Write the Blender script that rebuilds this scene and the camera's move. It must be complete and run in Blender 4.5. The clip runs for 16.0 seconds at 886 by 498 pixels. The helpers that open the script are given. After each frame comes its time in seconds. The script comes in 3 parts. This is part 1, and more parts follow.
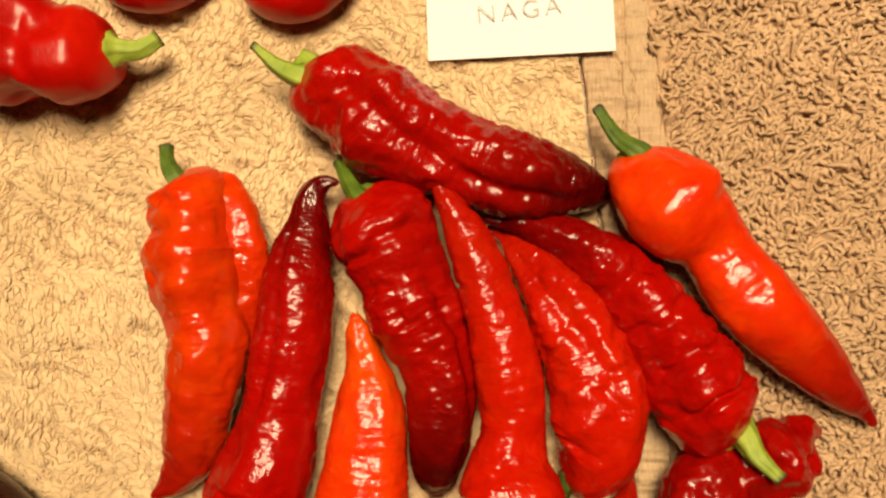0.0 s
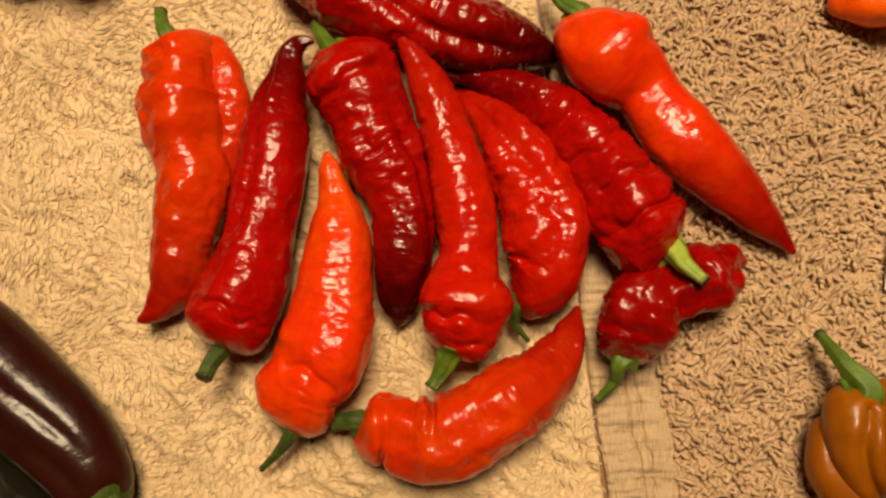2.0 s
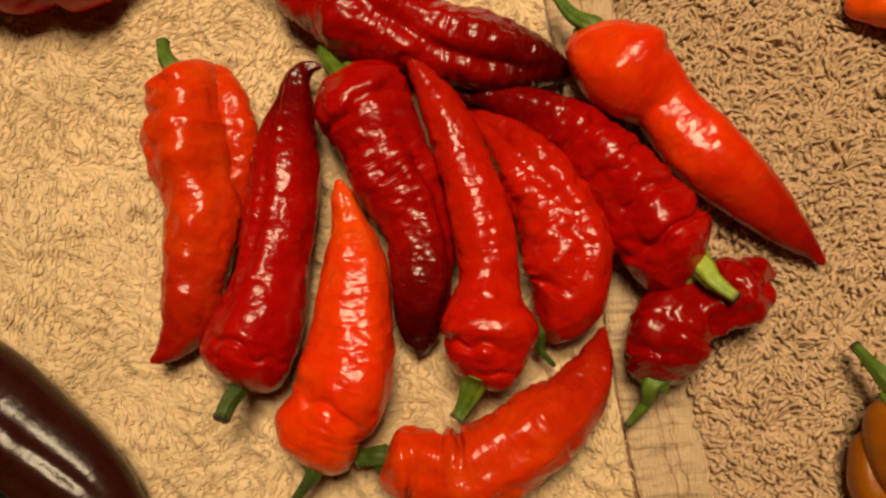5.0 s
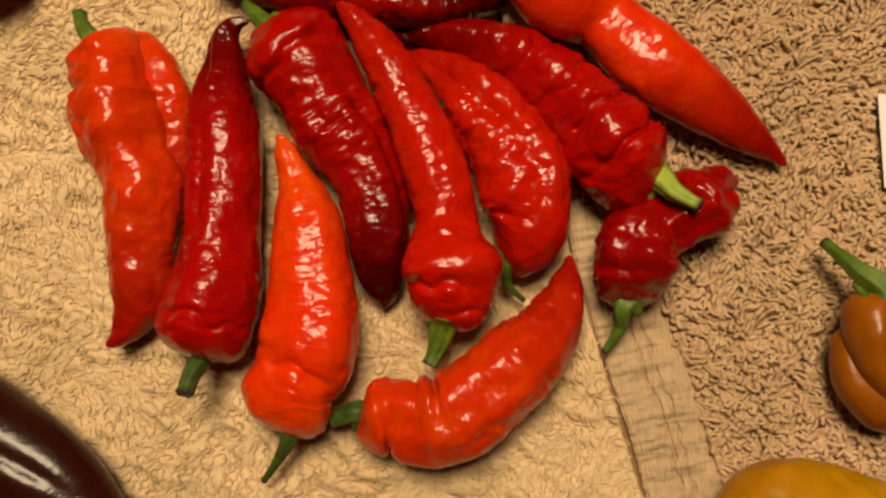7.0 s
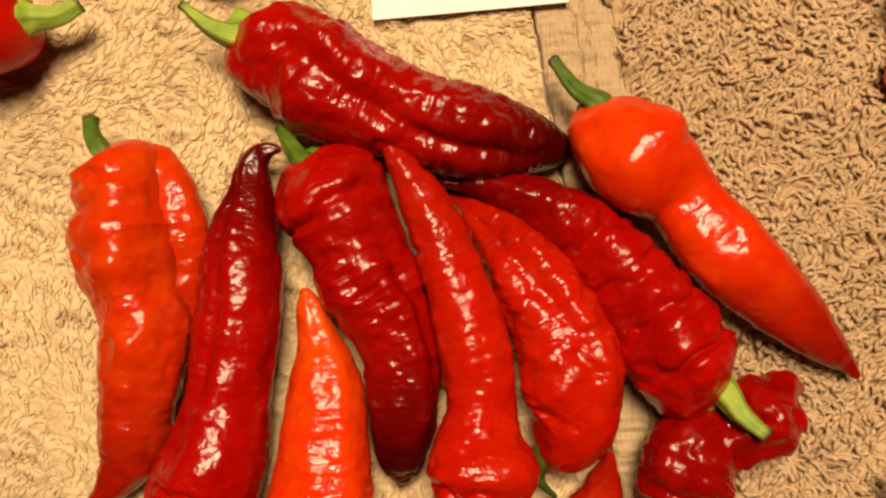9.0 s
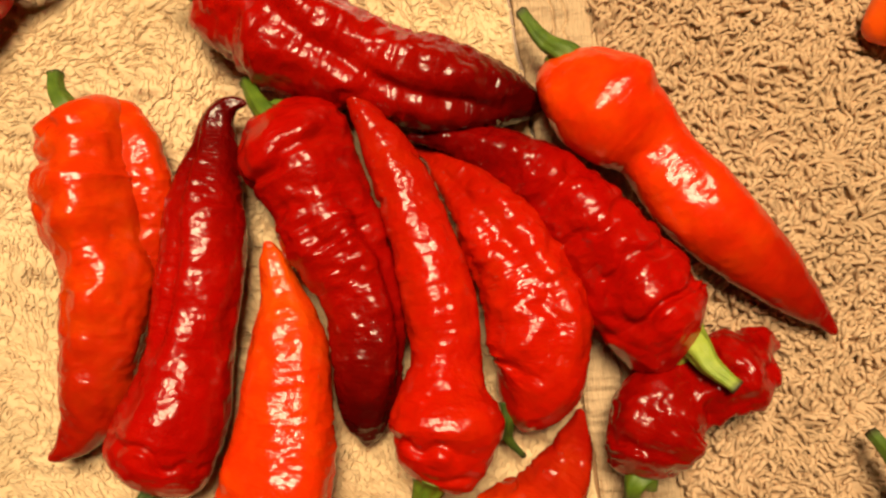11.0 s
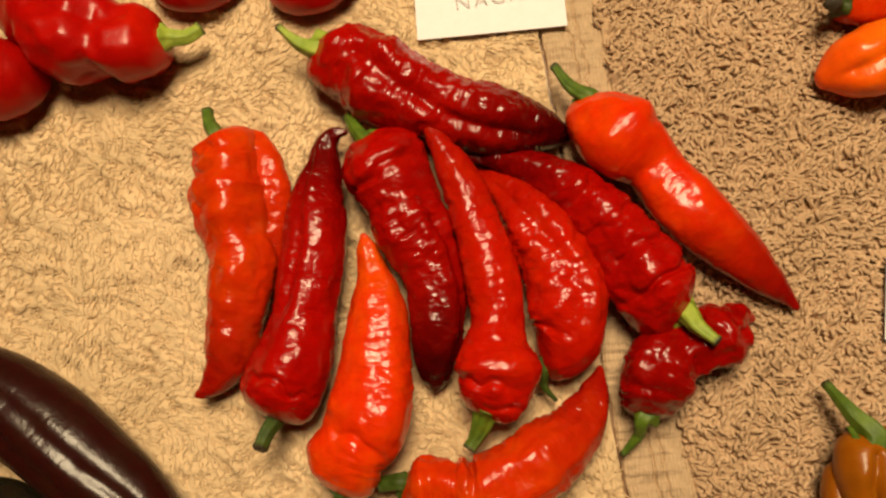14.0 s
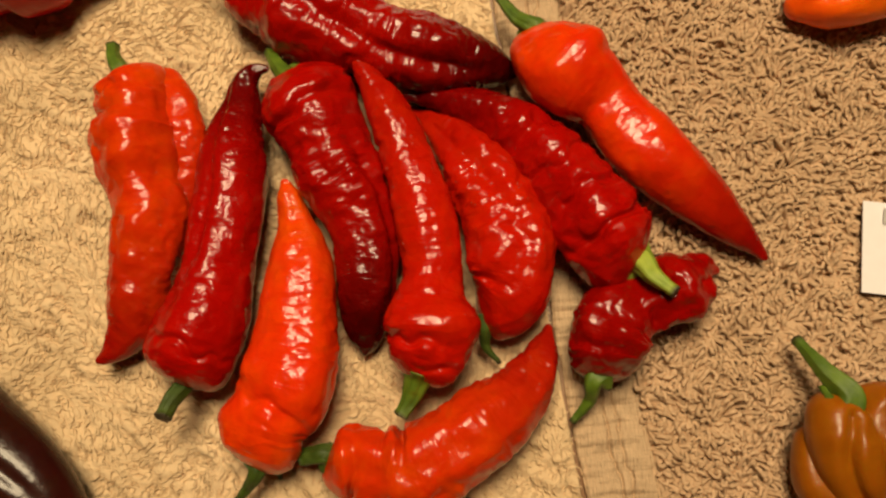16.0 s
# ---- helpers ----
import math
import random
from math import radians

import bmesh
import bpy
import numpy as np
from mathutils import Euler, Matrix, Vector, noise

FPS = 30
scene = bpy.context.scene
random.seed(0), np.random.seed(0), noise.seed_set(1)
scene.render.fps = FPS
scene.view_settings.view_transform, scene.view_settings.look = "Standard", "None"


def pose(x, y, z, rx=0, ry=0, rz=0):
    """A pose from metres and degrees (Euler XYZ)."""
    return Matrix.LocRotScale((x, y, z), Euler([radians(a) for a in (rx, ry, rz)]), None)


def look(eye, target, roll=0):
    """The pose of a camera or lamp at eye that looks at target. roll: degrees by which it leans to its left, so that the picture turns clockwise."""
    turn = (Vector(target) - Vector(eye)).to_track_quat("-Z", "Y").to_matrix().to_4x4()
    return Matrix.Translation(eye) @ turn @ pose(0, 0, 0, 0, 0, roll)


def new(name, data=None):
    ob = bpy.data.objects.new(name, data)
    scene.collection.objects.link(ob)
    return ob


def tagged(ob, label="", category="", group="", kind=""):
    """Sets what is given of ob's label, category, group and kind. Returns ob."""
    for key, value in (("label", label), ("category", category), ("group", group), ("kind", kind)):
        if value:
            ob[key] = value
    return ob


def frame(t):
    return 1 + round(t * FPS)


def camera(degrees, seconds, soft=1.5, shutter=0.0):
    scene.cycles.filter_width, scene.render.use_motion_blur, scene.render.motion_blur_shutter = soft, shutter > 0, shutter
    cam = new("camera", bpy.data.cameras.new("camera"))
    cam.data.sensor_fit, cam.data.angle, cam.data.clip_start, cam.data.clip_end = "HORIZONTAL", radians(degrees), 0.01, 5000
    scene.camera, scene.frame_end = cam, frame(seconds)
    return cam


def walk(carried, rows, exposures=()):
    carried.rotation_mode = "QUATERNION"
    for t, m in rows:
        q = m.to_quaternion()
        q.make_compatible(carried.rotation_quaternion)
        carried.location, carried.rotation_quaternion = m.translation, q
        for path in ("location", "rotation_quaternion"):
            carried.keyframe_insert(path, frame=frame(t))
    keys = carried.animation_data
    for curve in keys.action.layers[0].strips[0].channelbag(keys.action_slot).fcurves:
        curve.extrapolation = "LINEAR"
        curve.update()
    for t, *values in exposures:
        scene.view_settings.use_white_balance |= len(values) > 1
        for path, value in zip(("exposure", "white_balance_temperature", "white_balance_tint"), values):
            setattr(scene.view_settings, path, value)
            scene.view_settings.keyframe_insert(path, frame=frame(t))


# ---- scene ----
cam = camera(63.12, 16.0, 2.4)
# seconds, place in metres, turn in degrees
PATH = [
    (0.0, 0.00001, 0.00000, 0.20078, 4.211, 2.882, 0.006),
    (0.5, 0.00156, -0.03238, 0.20125, 5.082, 2.071, 0.245),
    (1.0, -0.00081, -0.04086, 0.19552, 5.731, 1.604, 0.563),
    (1.5, 0.00606, -0.04927, 0.20748, 7.390, 1.611, 0.130),
    (2.0, 0.00822, -0.06087, 0.21516, 8.231, 1.960, 0.073),
    (2.5, 0.02054, -0.07828, 0.20040, 7.920, 2.453, 0.002),
    (3.0, 0.01373, -0.08807, 0.18656, 6.655, 3.426, 0.120),
    (3.5, 0.00009, -0.06048, 0.19803, 7.102, 3.792, 0.561),
    (3.7, -0.00342, -0.05288, 0.20114, 7.300, 3.766, 0.811),
    (5.8, 0.00681, -0.06357, 0.21110, 9.422, 1.926, -3.728),
    (6.0, 0.00618, -0.06750, 0.20336, 9.253, 1.984, -2.537),
    (6.5, 0.00116, -0.07793, 0.19775, 9.039, 2.345, -5.233),
    (7.0, 0.00869, -0.06722, 0.20131, 7.692, 1.978, -9.025),
    (7.5, 0.00549, -0.06842, 0.18966, 7.241, 1.128, -8.597),
    (8.0, 0.00708, -0.05188, 0.19012, 6.611, -0.496, -5.904),
    (8.5, 0.00297, -0.02606, 0.18252, 5.377, 0.671, -3.931),
    (8.7, 0.00095, -0.01217, 0.18775, 5.489, 0.246, -3.033),
    (10.8, 0.01076, -0.01842, 0.17475, 5.636, 1.155, -3.017),
    (11.0, 0.01167, -0.02633, 0.18253, 6.406, 1.243, -3.063),
    (11.5, 0.00350, -0.03355, 0.19036, 7.643, 1.400, -2.734),
    (12.0, 0.00534, -0.04395, 0.19944, 8.523, 1.205, -2.876),
    (12.5, 0.00318, -0.05139, 0.19597, 8.555, 1.547, -2.838),
    (13.0, 0.00655, -0.05252, 0.20776, 8.457, 1.643, -2.882),
    (13.5, 0.00652, -0.05052, 0.22823, 9.643, 2.607, -2.714),
    (14.0, 0.00247, -0.05205, 0.23581, 10.785, 2.972, -2.150),
    (14.5, -0.00089, -0.05442, 0.22813, 11.177, 2.662, -2.100),
    (15.0, -0.00136, -0.05719, 0.22976, 10.419, 2.538, -2.485),
    (15.5, 0.00087, -0.05822, 0.22993, 10.294, 2.730, -2.531),
    (16.0, 0.01734, -0.06277, 0.20958, 10.597, 2.182, -2.693),
]
EXPOSURES = [(0.0, 0.31), (0.5, 0.2), (1.5, 0.17), (2.0, 0.08), (3.0, -0.06), (6.0, -0.13), (7.0, -0.17), (8.0, -0.22), (8.5, 0.02), (8.7, 0.1), (11.0, 0.42), (11.5, 0.34), (12.0, 0.2), (13.0, 0.12), (13.5, 0.1), (14.0, 0.0), (15.0, -0.06), (16.0, -0.08)]
walk(cam, [(t, pose(x, y, z, rx, ry, rz)) for t, x, y, z, rx, ry, rz in PATH], EXPOSURES)

# ---- light: one warm lamp that hangs over the table in a closed room ----
world = bpy.data.worlds.new("room_air")
world.use_nodes = True
world.node_tree.nodes["Background"].inputs[0].default_value = (1.0, 0.8, 0.55, 1)
world.node_tree.nodes["Background"].inputs[1].default_value = 0.008
scene.world = world

LAMP = (0.02, 0.25, 0.86)
lamp_data = bpy.data.lights.new("hanging_lamp_light", "AREA")
lamp_data.shape = "RECTANGLE"
lamp_data.size, lamp_data.size_y = 0.32, 0.32
lamp_data.energy = 12.4
lamp_data.color = (1.0, 0.785, 0.475)
new("hanging_lamp_light", lamp_data).matrix_world = look(LAMP, (0.0, -0.03, 0.0))

# ---- materials ----
def material(name):
    mat = bpy.data.materials.new(name)
    mat.use_nodes = True
    return mat, mat.node_tree.nodes, mat.node_tree.links, mat.node_tree.nodes["Principled BSDF"]


def noise_node(nodes, links, vector, scale, detail=3.0, rough=0.55):
    n = nodes.new("ShaderNodeTexNoise")
    n.inputs["Scale"].default_value = scale
    n.inputs["Detail"].default_value = detail
    n.inputs["Roughness"].default_value = rough
    links.new(vector, n.inputs["Vector"])
    return n.outputs["Fac"]


def ramp_node(nodes, links, fac, stops):
    r = nodes.new("ShaderNodeValToRGB")
    while len(r.color_ramp.elements) < len(stops):
        r.color_ramp.elements.new(0.5)
    for e, (p, c) in zip(r.color_ramp.elements, stops):
        e.position, e.color = p, (*c, 1)
    links.new(fac, r.inputs["Fac"])
    return r.outputs["Color"]


def mix_node(nodes, links, fac, a, b, blend="MIX"):
    m = nodes.new("ShaderNodeMix")
    m.data_type, m.blend_type = "RGBA", blend
    for socket, value in ((m.inputs[0], fac), (m.inputs[6], a), (m.inputs[7], b)):
        if isinstance(value, (int, float)):
            socket.default_value = value
        elif isinstance(value, tuple):
            socket.default_value = (*value, 1)
        else:
            links.new(value, socket)
    return m.outputs[2]


def bump_node(nodes, links, height, strength, distance, under=None):
    b = nodes.new("ShaderNodeBump")
    b.inputs["Strength"].default_value = strength
    b.inputs["Distance"].default_value = distance
    links.new(height, b.inputs["Height"])
    if under is not None:
        links.new(under, b.inputs["Normal"])
    return b.outputs["Normal"]


def shade(c, k):
    return tuple(min(1.0, a * k) for a in c)


def skin(name, shoulder, middle, tip, rough=0.19, coat=0.0, wrinkle=0.5, fresh=1.9):
    """Waxy pepper skin that ripens along its length (UV x: 0 at the stem, 1 at the tip)."""
    mat, nodes, links, bsdf = material(name)
    coord = nodes.new("ShaderNodeTexCoord")
    sep = nodes.new("ShaderNodeSeparateXYZ")
    links.new(coord.outputs["UV"], sep.inputs[0])
    blot = noise_node(nodes, links, coord.outputs["Object"], 70, 3)
    add = nodes.new("ShaderNodeMath")
    add.operation = "MULTIPLY_ADD"
    links.new(blot, add.inputs[0])
    add.inputs[1].default_value = 0.34
    links.new(sep.outputs["X"], add.inputs[2])
    sub = nodes.new("ShaderNodeMath")
    sub.operation = "SUBTRACT"
    links.new(add.outputs[0], sub.inputs[0])
    sub.inputs[1].default_value = 0.17
    base = ramp_node(nodes, links, sub.outputs[0], [(0.0, shoulder), (0.22, middle), (0.52, middle), (0.92, tip)])
    mott = noise_node(nodes, links, coord.outputs["Object"], 260, 4, 0.6)
    spots = ramp_node(nodes, links, mott, [(0.3, (0.88, 0.86, 0.86)), (0.7, (1.06, 1.06, 1.06))])
    color = mix_node(nodes, links, 1.0, base, spots, "MULTIPLY")
    # patches that ripened less stay more orange
    unripe = ramp_node(nodes, links, noise_node(nodes, links, coord.outputs["Object"], 110, 2), [(0.45, (0, 0, 0)), (0.72, (0.85, 0.85, 0.85))])
    color = mix_node(nodes, links, unripe, color, mix_node(nodes, links, 1.0, color, (1.06, fresh, 1.0), "MULTIPLY"))
    links.new(color, bsdf.inputs["Base Color"])
    # fine creases across the pod, and a faint orange-peel grain
    mapping = nodes.new("ShaderNodeMapping")
    mapping.inputs["Scale"].default_value = (46, 5.0, 1)
    links.new(coord.outputs["UV"], mapping.inputs["Vector"])
    crease = noise_node(nodes, links, mapping.outputs[0], 1.0, 2.0, 0.5)
    mid = noise_node(nodes, links, coord.outputs["Object"], 620, 1.5)
    n1 = bump_node(nodes, links, crease, 0.7 * wrinkle, 0.0009)
    n2 = bump_node(nodes, links, mid, 0.58 * wrinkle, 0.0009, n1)
    links.new(n2, bsdf.inputs["Normal"])
    bsdf.inputs["Roughness"].default_value = rough
    bsdf.inputs["Coat Weight"].default_value = coat
    bsdf.inputs["Subsurface Weight"].default_value = 0.3
    bsdf.inputs["Subsurface Radius"].default_value = (1.0, 0.25, 0.1)
    bsdf.inputs["Subsurface Scale"].default_value = 0.0025
    bsdf.inputs["Coat Roughness"].default_value = 0.14
    bsdf.inputs["IOR"].default_value = 1.37
    return mat


def green(name, a, b, tip=(0.03, 0.02, 0.008)):
    """Fibrous stem: UV x runs from the calyx to the cut end."""
    mat, nodes, links, bsdf = material(name)
    coord = nodes.new("ShaderNodeTexCoord")
    sep = nodes.new("ShaderNodeSeparateXYZ")
    links.new(coord.outputs["UV"], sep.inputs[0])
    n = noise_node(nodes, links, coord.outputs["Object"], 240, 4)
    c1 = ramp_node(nodes, links, n, [(0.3, a), (0.7, b)])
    end = ramp_node(nodes, links, sep.outputs["X"], [(0.9, (0, 0, 0)), (0.99, (1, 1, 1))])
    links.new(mix_node(nodes, links, end, c1, tip), bsdf.inputs["Base Color"])
    mapping = nodes.new("ShaderNodeMapping")
    mapping.inputs["Scale"].default_value = (3, 40, 1)
    links.new(coord.outputs["UV"], mapping.inputs["Vector"])
    links.new(bump_node(nodes, links, noise_node(nodes, links, mapping.outputs[0], 1.5, 3), 0.5, 0.0006), bsdf.inputs["Normal"])
    bsdf.inputs["Roughness"].default_value = 0.5
    return mat


def cloth(name, dark, light, scale, rough=0.95, thinness=0.3):
    """Cotton: each yarn a little different, with fibre grain and broad faint stains."""
    mat, nodes, links, bsdf = material(name)
    coord = nodes.new("ShaderNodeTexCoord")
    geo = nodes.new("ShaderNodeNewGeometry")
    yarn = ramp_node(nodes, links, geo.outputs["Random Per Island"], [(0.0, dark), (1.0, light)])
    broad = ramp_node(nodes, links, noise_node(nodes, links, coord.outputs["Object"], 22, 4), [(0.3, (0.86, 0.84, 0.8)), (0.7, (1.06, 1.06, 1.06))])
    links.new(mix_node(nodes, links, 1.0, yarn, broad, "MULTIPLY"), bsdf.inputs["Base Color"])
    links.new(bump_node(nodes, links, noise_node(nodes, links, coord.outputs["Object"], scale, 3, 0.7), 0.6, 0.0006), bsdf.inputs["Normal"])
    bsdf.inputs["Roughness"].default_value = rough
    bsdf.inputs["Specular IOR Level"].default_value = 0.12
    # thin cotton lets part of the light through
    thin = nodes.new("ShaderNodeBsdfTranslucent")
    both = nodes.new("ShaderNodeMixShader")
    both.inputs[0].default_value = thinness
    links.new(yarn, thin.inputs["Color"])
    links.new(bsdf.outputs[0], both.inputs[1])
    links.new(thin.outputs[0], both.inputs[2])
    links.new(both.outputs[0], nodes["Material Output"].inputs["Surface"])
    return mat


def plain(name, a, b, scale, rough=0.8, bump=0.15):
    mat, nodes, links, bsdf = material(name)
    coord = nodes.new("ShaderNodeTexCoord")
    n = noise_node(nodes, links, coord.outputs["Object"], scale, 5)
    links.new(ramp_node(nodes, links, n, [(0.3, a), (0.7, b)]), bsdf.inputs["Base Color"])
    links.new(bump_node(nodes, links, n, bump, 0.002), bsdf.inputs["Normal"])
    bsdf.inputs["Roughness"].default_value = rough
    return mat


ORANGE = skin("orange_skin", (0.74, 0.048, 0.001), (0.66, 0.028, 0.001), (0.66, 0.046, 0.002), wrinkle=0.5)
VERMILION = skin("vermilion_skin", (0.62, 0.036, 0.001), (0.55, 0.026, 0.001), (0.30, 0.005, 0.001), wrinkle=0.4)
SMOOTH = skin("smooth_vermilion_skin", (0.70, 0.040, 0.001), (0.62, 0.022, 0.001), (0.24, 0.003, 0.001), wrinkle=0.36)
SCARLET = skin("scarlet_skin", (0.42, 0.004, 0.0005), (0.45, 0.007, 0.0005), (0.34, 0.005, 0.0005), wrinkle=0.55)
CRIMSON = skin("crimson_skin", (0.40, 0.003, 0.0005), (0.30, 0.002, 0.0005), (0.05, 0.0005, 0.0005), wrinkle=0.55)
RIPE = skin("ripe_crimson_skin", (0.40, 0.003, 0.0005), (0.33, 0.002, 0.0005), (0.085, 0.0005, 0.0005), wrinkle=0.55)
CRUMPLED = skin("crumpled_crimson_skin", (0.21, 0.001, 0.0005), (0.24, 0.0015, 0.0005), (0.32, 0.002, 0.0005), wrinkle=0.45)
RED = skin("glossy_red_skin", (0.48, 0.005, 0.0005), (0.38, 0.002, 0.0005), (0.30, 0.002, 0.0005), rough=0.3, wrinkle=0.15)
CHOCOLATE = skin("chocolate_skin", (0.034, 0.005, 0.003), (0.026, 0.004, 0.003), (0.022, 0.004, 0.003), rough=0.25, coat=0.0, wrinkle=0.2)
BOTTLE = skin("bottle_green_skin", (0.010, 0.012, 0.006), (0.012, 0.010, 0.006), (0.014, 0.008, 0.005), rough=0.22, coat=0.0, wrinkle=0.15)
AMBER = skin("amber_skin", (0.31, 0.088, 0.002), (0.28, 0.080, 0.002), (0.20, 0.045, 0.002), rough=0.30, coat=0.0, wrinkle=0.12, fresh=1.12)
YELLOW = skin("yellow_skin", (0.42, 0.185, 0.003), (0.44, 0.205, 0.003), (0.36, 0.14, 0.002), rough=0.28, wrinkle=0.15, fresh=1.12)
TANGERINE = skin("tangerine_skin", (0.86, 0.11, 0.003), (0.88, 0.15, 0.004), (0.80, 0.09, 0.003), rough=0.25, wrinkle=0.15, fresh=1.12)
LEAF = green("fresh_green_stem", (0.048, 0.098, 0.005), (0.115, 0.185, 0.011))
LIME = green("lime_green_stem", (0.20, 0.30, 0.025), (0.34, 0.42, 0.05))
DEEP = green("deep_green_stem", (0.022, 0.042, 0.003), (0.055, 0.095, 0.007))
CREAM = cloth("cream_terry", (0.765, 0.560, 0.345), (0.855, 0.648, 0.412), 1500, thinness=0.12)
TAUPE = cloth("taupe_terry", (0.585, 0.398, 0.252), (0.745, 0.520, 0.338), 1500, thinness=0.15)


def weave(name, color):
    """Flat woven hem: fine warp threads under crosswise ribs."""
    mat, nodes, links, bsdf = material(name)
    coord = nodes.new("ShaderNodeTexCoord")
    fine = nodes.new("ShaderNodeMapping")
    fine.inputs["Scale"].default_value = (1900, 260, 1)
    links.new(coord.outputs["Object"], fine.inputs["Vector"])
    ribs = nodes.new("ShaderNodeMapping")
    ribs.inputs["Scale"].default_value = (130, 560, 1)
    links.new(coord.outputs["Object"], ribs.inputs["Vector"])
    thread = noise_node(nodes, links, fine.outputs[0], 1.0, 2.0)
    rib = noise_node(nodes, links, ribs.outputs[0], 1.0, 2.0)
    tone = ramp_node(nodes, links, thread, [(0.3, shade(color, 0.84)), (0.7, shade(color, 1.08))])
    links.new(tone, bsdf.inputs["Base Color"])
    n1 = bump_node(nodes, links, rib, 0.8, 0.0010)
    links.new(bump_node(nodes, links, thread, 1.0, 0.0006, n1), bsdf.inputs["Normal"])
    bsdf.inputs["Roughness"].default_value = 0.9
    bsdf.inputs["Specular IOR Level"].default_value = 0.12
    return mat


TAUPE_WEAVE = weave("taupe_weave", (0.52, 0.37, 0.236))
PAPER = plain("white_card", (0.77, 0.735, 0.77), (0.81, 0.775, 0.81), 300, 0.7, 0.03)
PENCIL = plain("grey_pencil", (0.36, 0.34, 0.33), (0.52, 0.49, 0.47), 2500, 0.7, 0.1)
WOOD = plain("table_wood", (0.16, 0.08, 0.035), (0.28, 0.15, 0.07), 9, 0.4)
WALLPAINT = plain("warm_wall_paint", (0.22, 0.18, 0.13), (0.27, 0.22, 0.16), 3, 0.85, 0.05)
CEILPAINT = plain("ceiling_paint", (0.42, 0.37, 0.30), (0.48, 0.42, 0.34), 3, 0.9, 0.05)
FIBRE = plain("brown_fibre", (0.10, 0.06, 0.02), (0.16, 0.09, 0.03), 900, 0.7)


# ---- shape helpers ----
def lattice(i, j, k, seed):
    h = (i * 374761393 + j * 668265263 + k * 2147483647 + seed * 974634777) & 0xFFFFFFFF
    h = ((h ^ (h >> 13)) * 1274126177) & 0xFFFFFFFF
    h = ((h ^ (h >> 16)) * 2246822519) & 0xFFFFFFFF
    return ((h ^ (h >> 15)) & 0xFFFFFF) / float(0x7FFFFF) - 1.0


def vnoise(p, seed=0):
    """Smooth value noise, -1 to 1, at the rows of p."""
    q = np.floor(p).astype(np.int64)
    f = p - q
    f = f * f * f * (f * (f * 6 - 15) + 10)
    out = np.zeros(len(p))
    for a in (0, 1):
        for b in (0, 1):
            for c in (0, 1):
                w = (f[:, 0] if a else 1 - f[:, 0]) * (f[:, 1] if b else 1 - f[:, 1]) * (f[:, 2] if c else 1 - f[:, 2])
                out += w * lattice(q[:, 0] + a, q[:, 1] + b, q[:, 2] + c, seed)
    return out


def glide(points, n):
    """n points of a smooth curve through the given rows, evenly along it, and its share of the length."""
    p = np.array(points, float)
    d = np.r_[0, np.cumsum(np.linalg.norm(np.diff(p[:, :3], axis=0), axis=1))]
    m = np.gradient(p, d, axis=0)
    s = np.linspace(0, d[-1], n)
    i = np.clip(np.searchsorted(d, s, "right") - 1, 0, len(d) - 2)
    h = (d[i + 1] - d[i])[:, None]
    t = ((s - d[i])[:, None]) / h
    out = (2 * t**3 - 3 * t**2 + 1) * p[i] + (t**3 - 2 * t**2 + t) * h * m[i] + (-2 * t**3 + 3 * t**2) * p[i + 1] + (t**3 - t**2) * h * m[i + 1]
    return out, s / d[-1], d[-1]


def frames_of(c, level=False):
    """Tangent, side and up along a curve; level: the sections stand upright whatever the curve's slope."""
    tang = np.gradient(c, axis=0)
    if level:
        tang[:, 2] = 0
        tang /= np.linalg.norm(tang, axis=1)[:, None]
        pad = 9
        run = np.cumsum(np.concatenate([np.zeros((1, 3)), np.repeat(tang[:1], pad, 0), tang, np.repeat(tang[-1:], pad, 0)]), axis=0)
        tang = run[2 * pad + 1:] - run[:-2 * pad - 1]
    tang /= np.linalg.norm(tang, axis=1)[:, None]
    up = np.array([0, 0, 1.0]) - tang * tang[:, 2:3]
    up /= np.linalg.norm(up, axis=1)[:, None]
    return tang, np.cross(tang, up), up


def mesh_of(name, verts, faces, mat, uv=None, smooth=True):
    me = bpy.data.meshes.new(name)
    me.from_pydata(verts.tolist() if isinstance(verts, np.ndarray) else verts, [], faces.tolist() if isinstance(faces, np.ndarray) else faces)
    if uv is not None:
        layer = me.uv_layers.new(name="UVMap")
        loops = np.empty(len(me.loops), np.int32)
        me.loops.foreach_get("vertex_index", loops)
        layer.data.foreach_set("uv", np.asarray(uv, np.float32)[loops].ravel())
    if smooth:
        me.polygons.foreach_set("use_smooth", np.ones(len(me.polygons), bool))
    me.materials.append(mat)
    return me


def tube_faces(rings, sides):
    i, j = np.meshgrid(np.arange(rings - 1), np.arange(sides), indexing="ij")
    a = (i * sides + j).ravel()
    b = (i * sides + (j + 1) % sides).ravel()
    return np.stack([a, b, b + sides, a + sides], 1)


def part(name, me, parent, label=""):
    ob = new(name, me)
    ob.parent = parent
    return tagged(ob, label)


def thing(name, at, label, category, group=""):
    root = new(name)
    root.location = at
    root.empty_display_size = 0.01
    bpy.context.view_layer.update()
    return tagged(root, label, category, group)


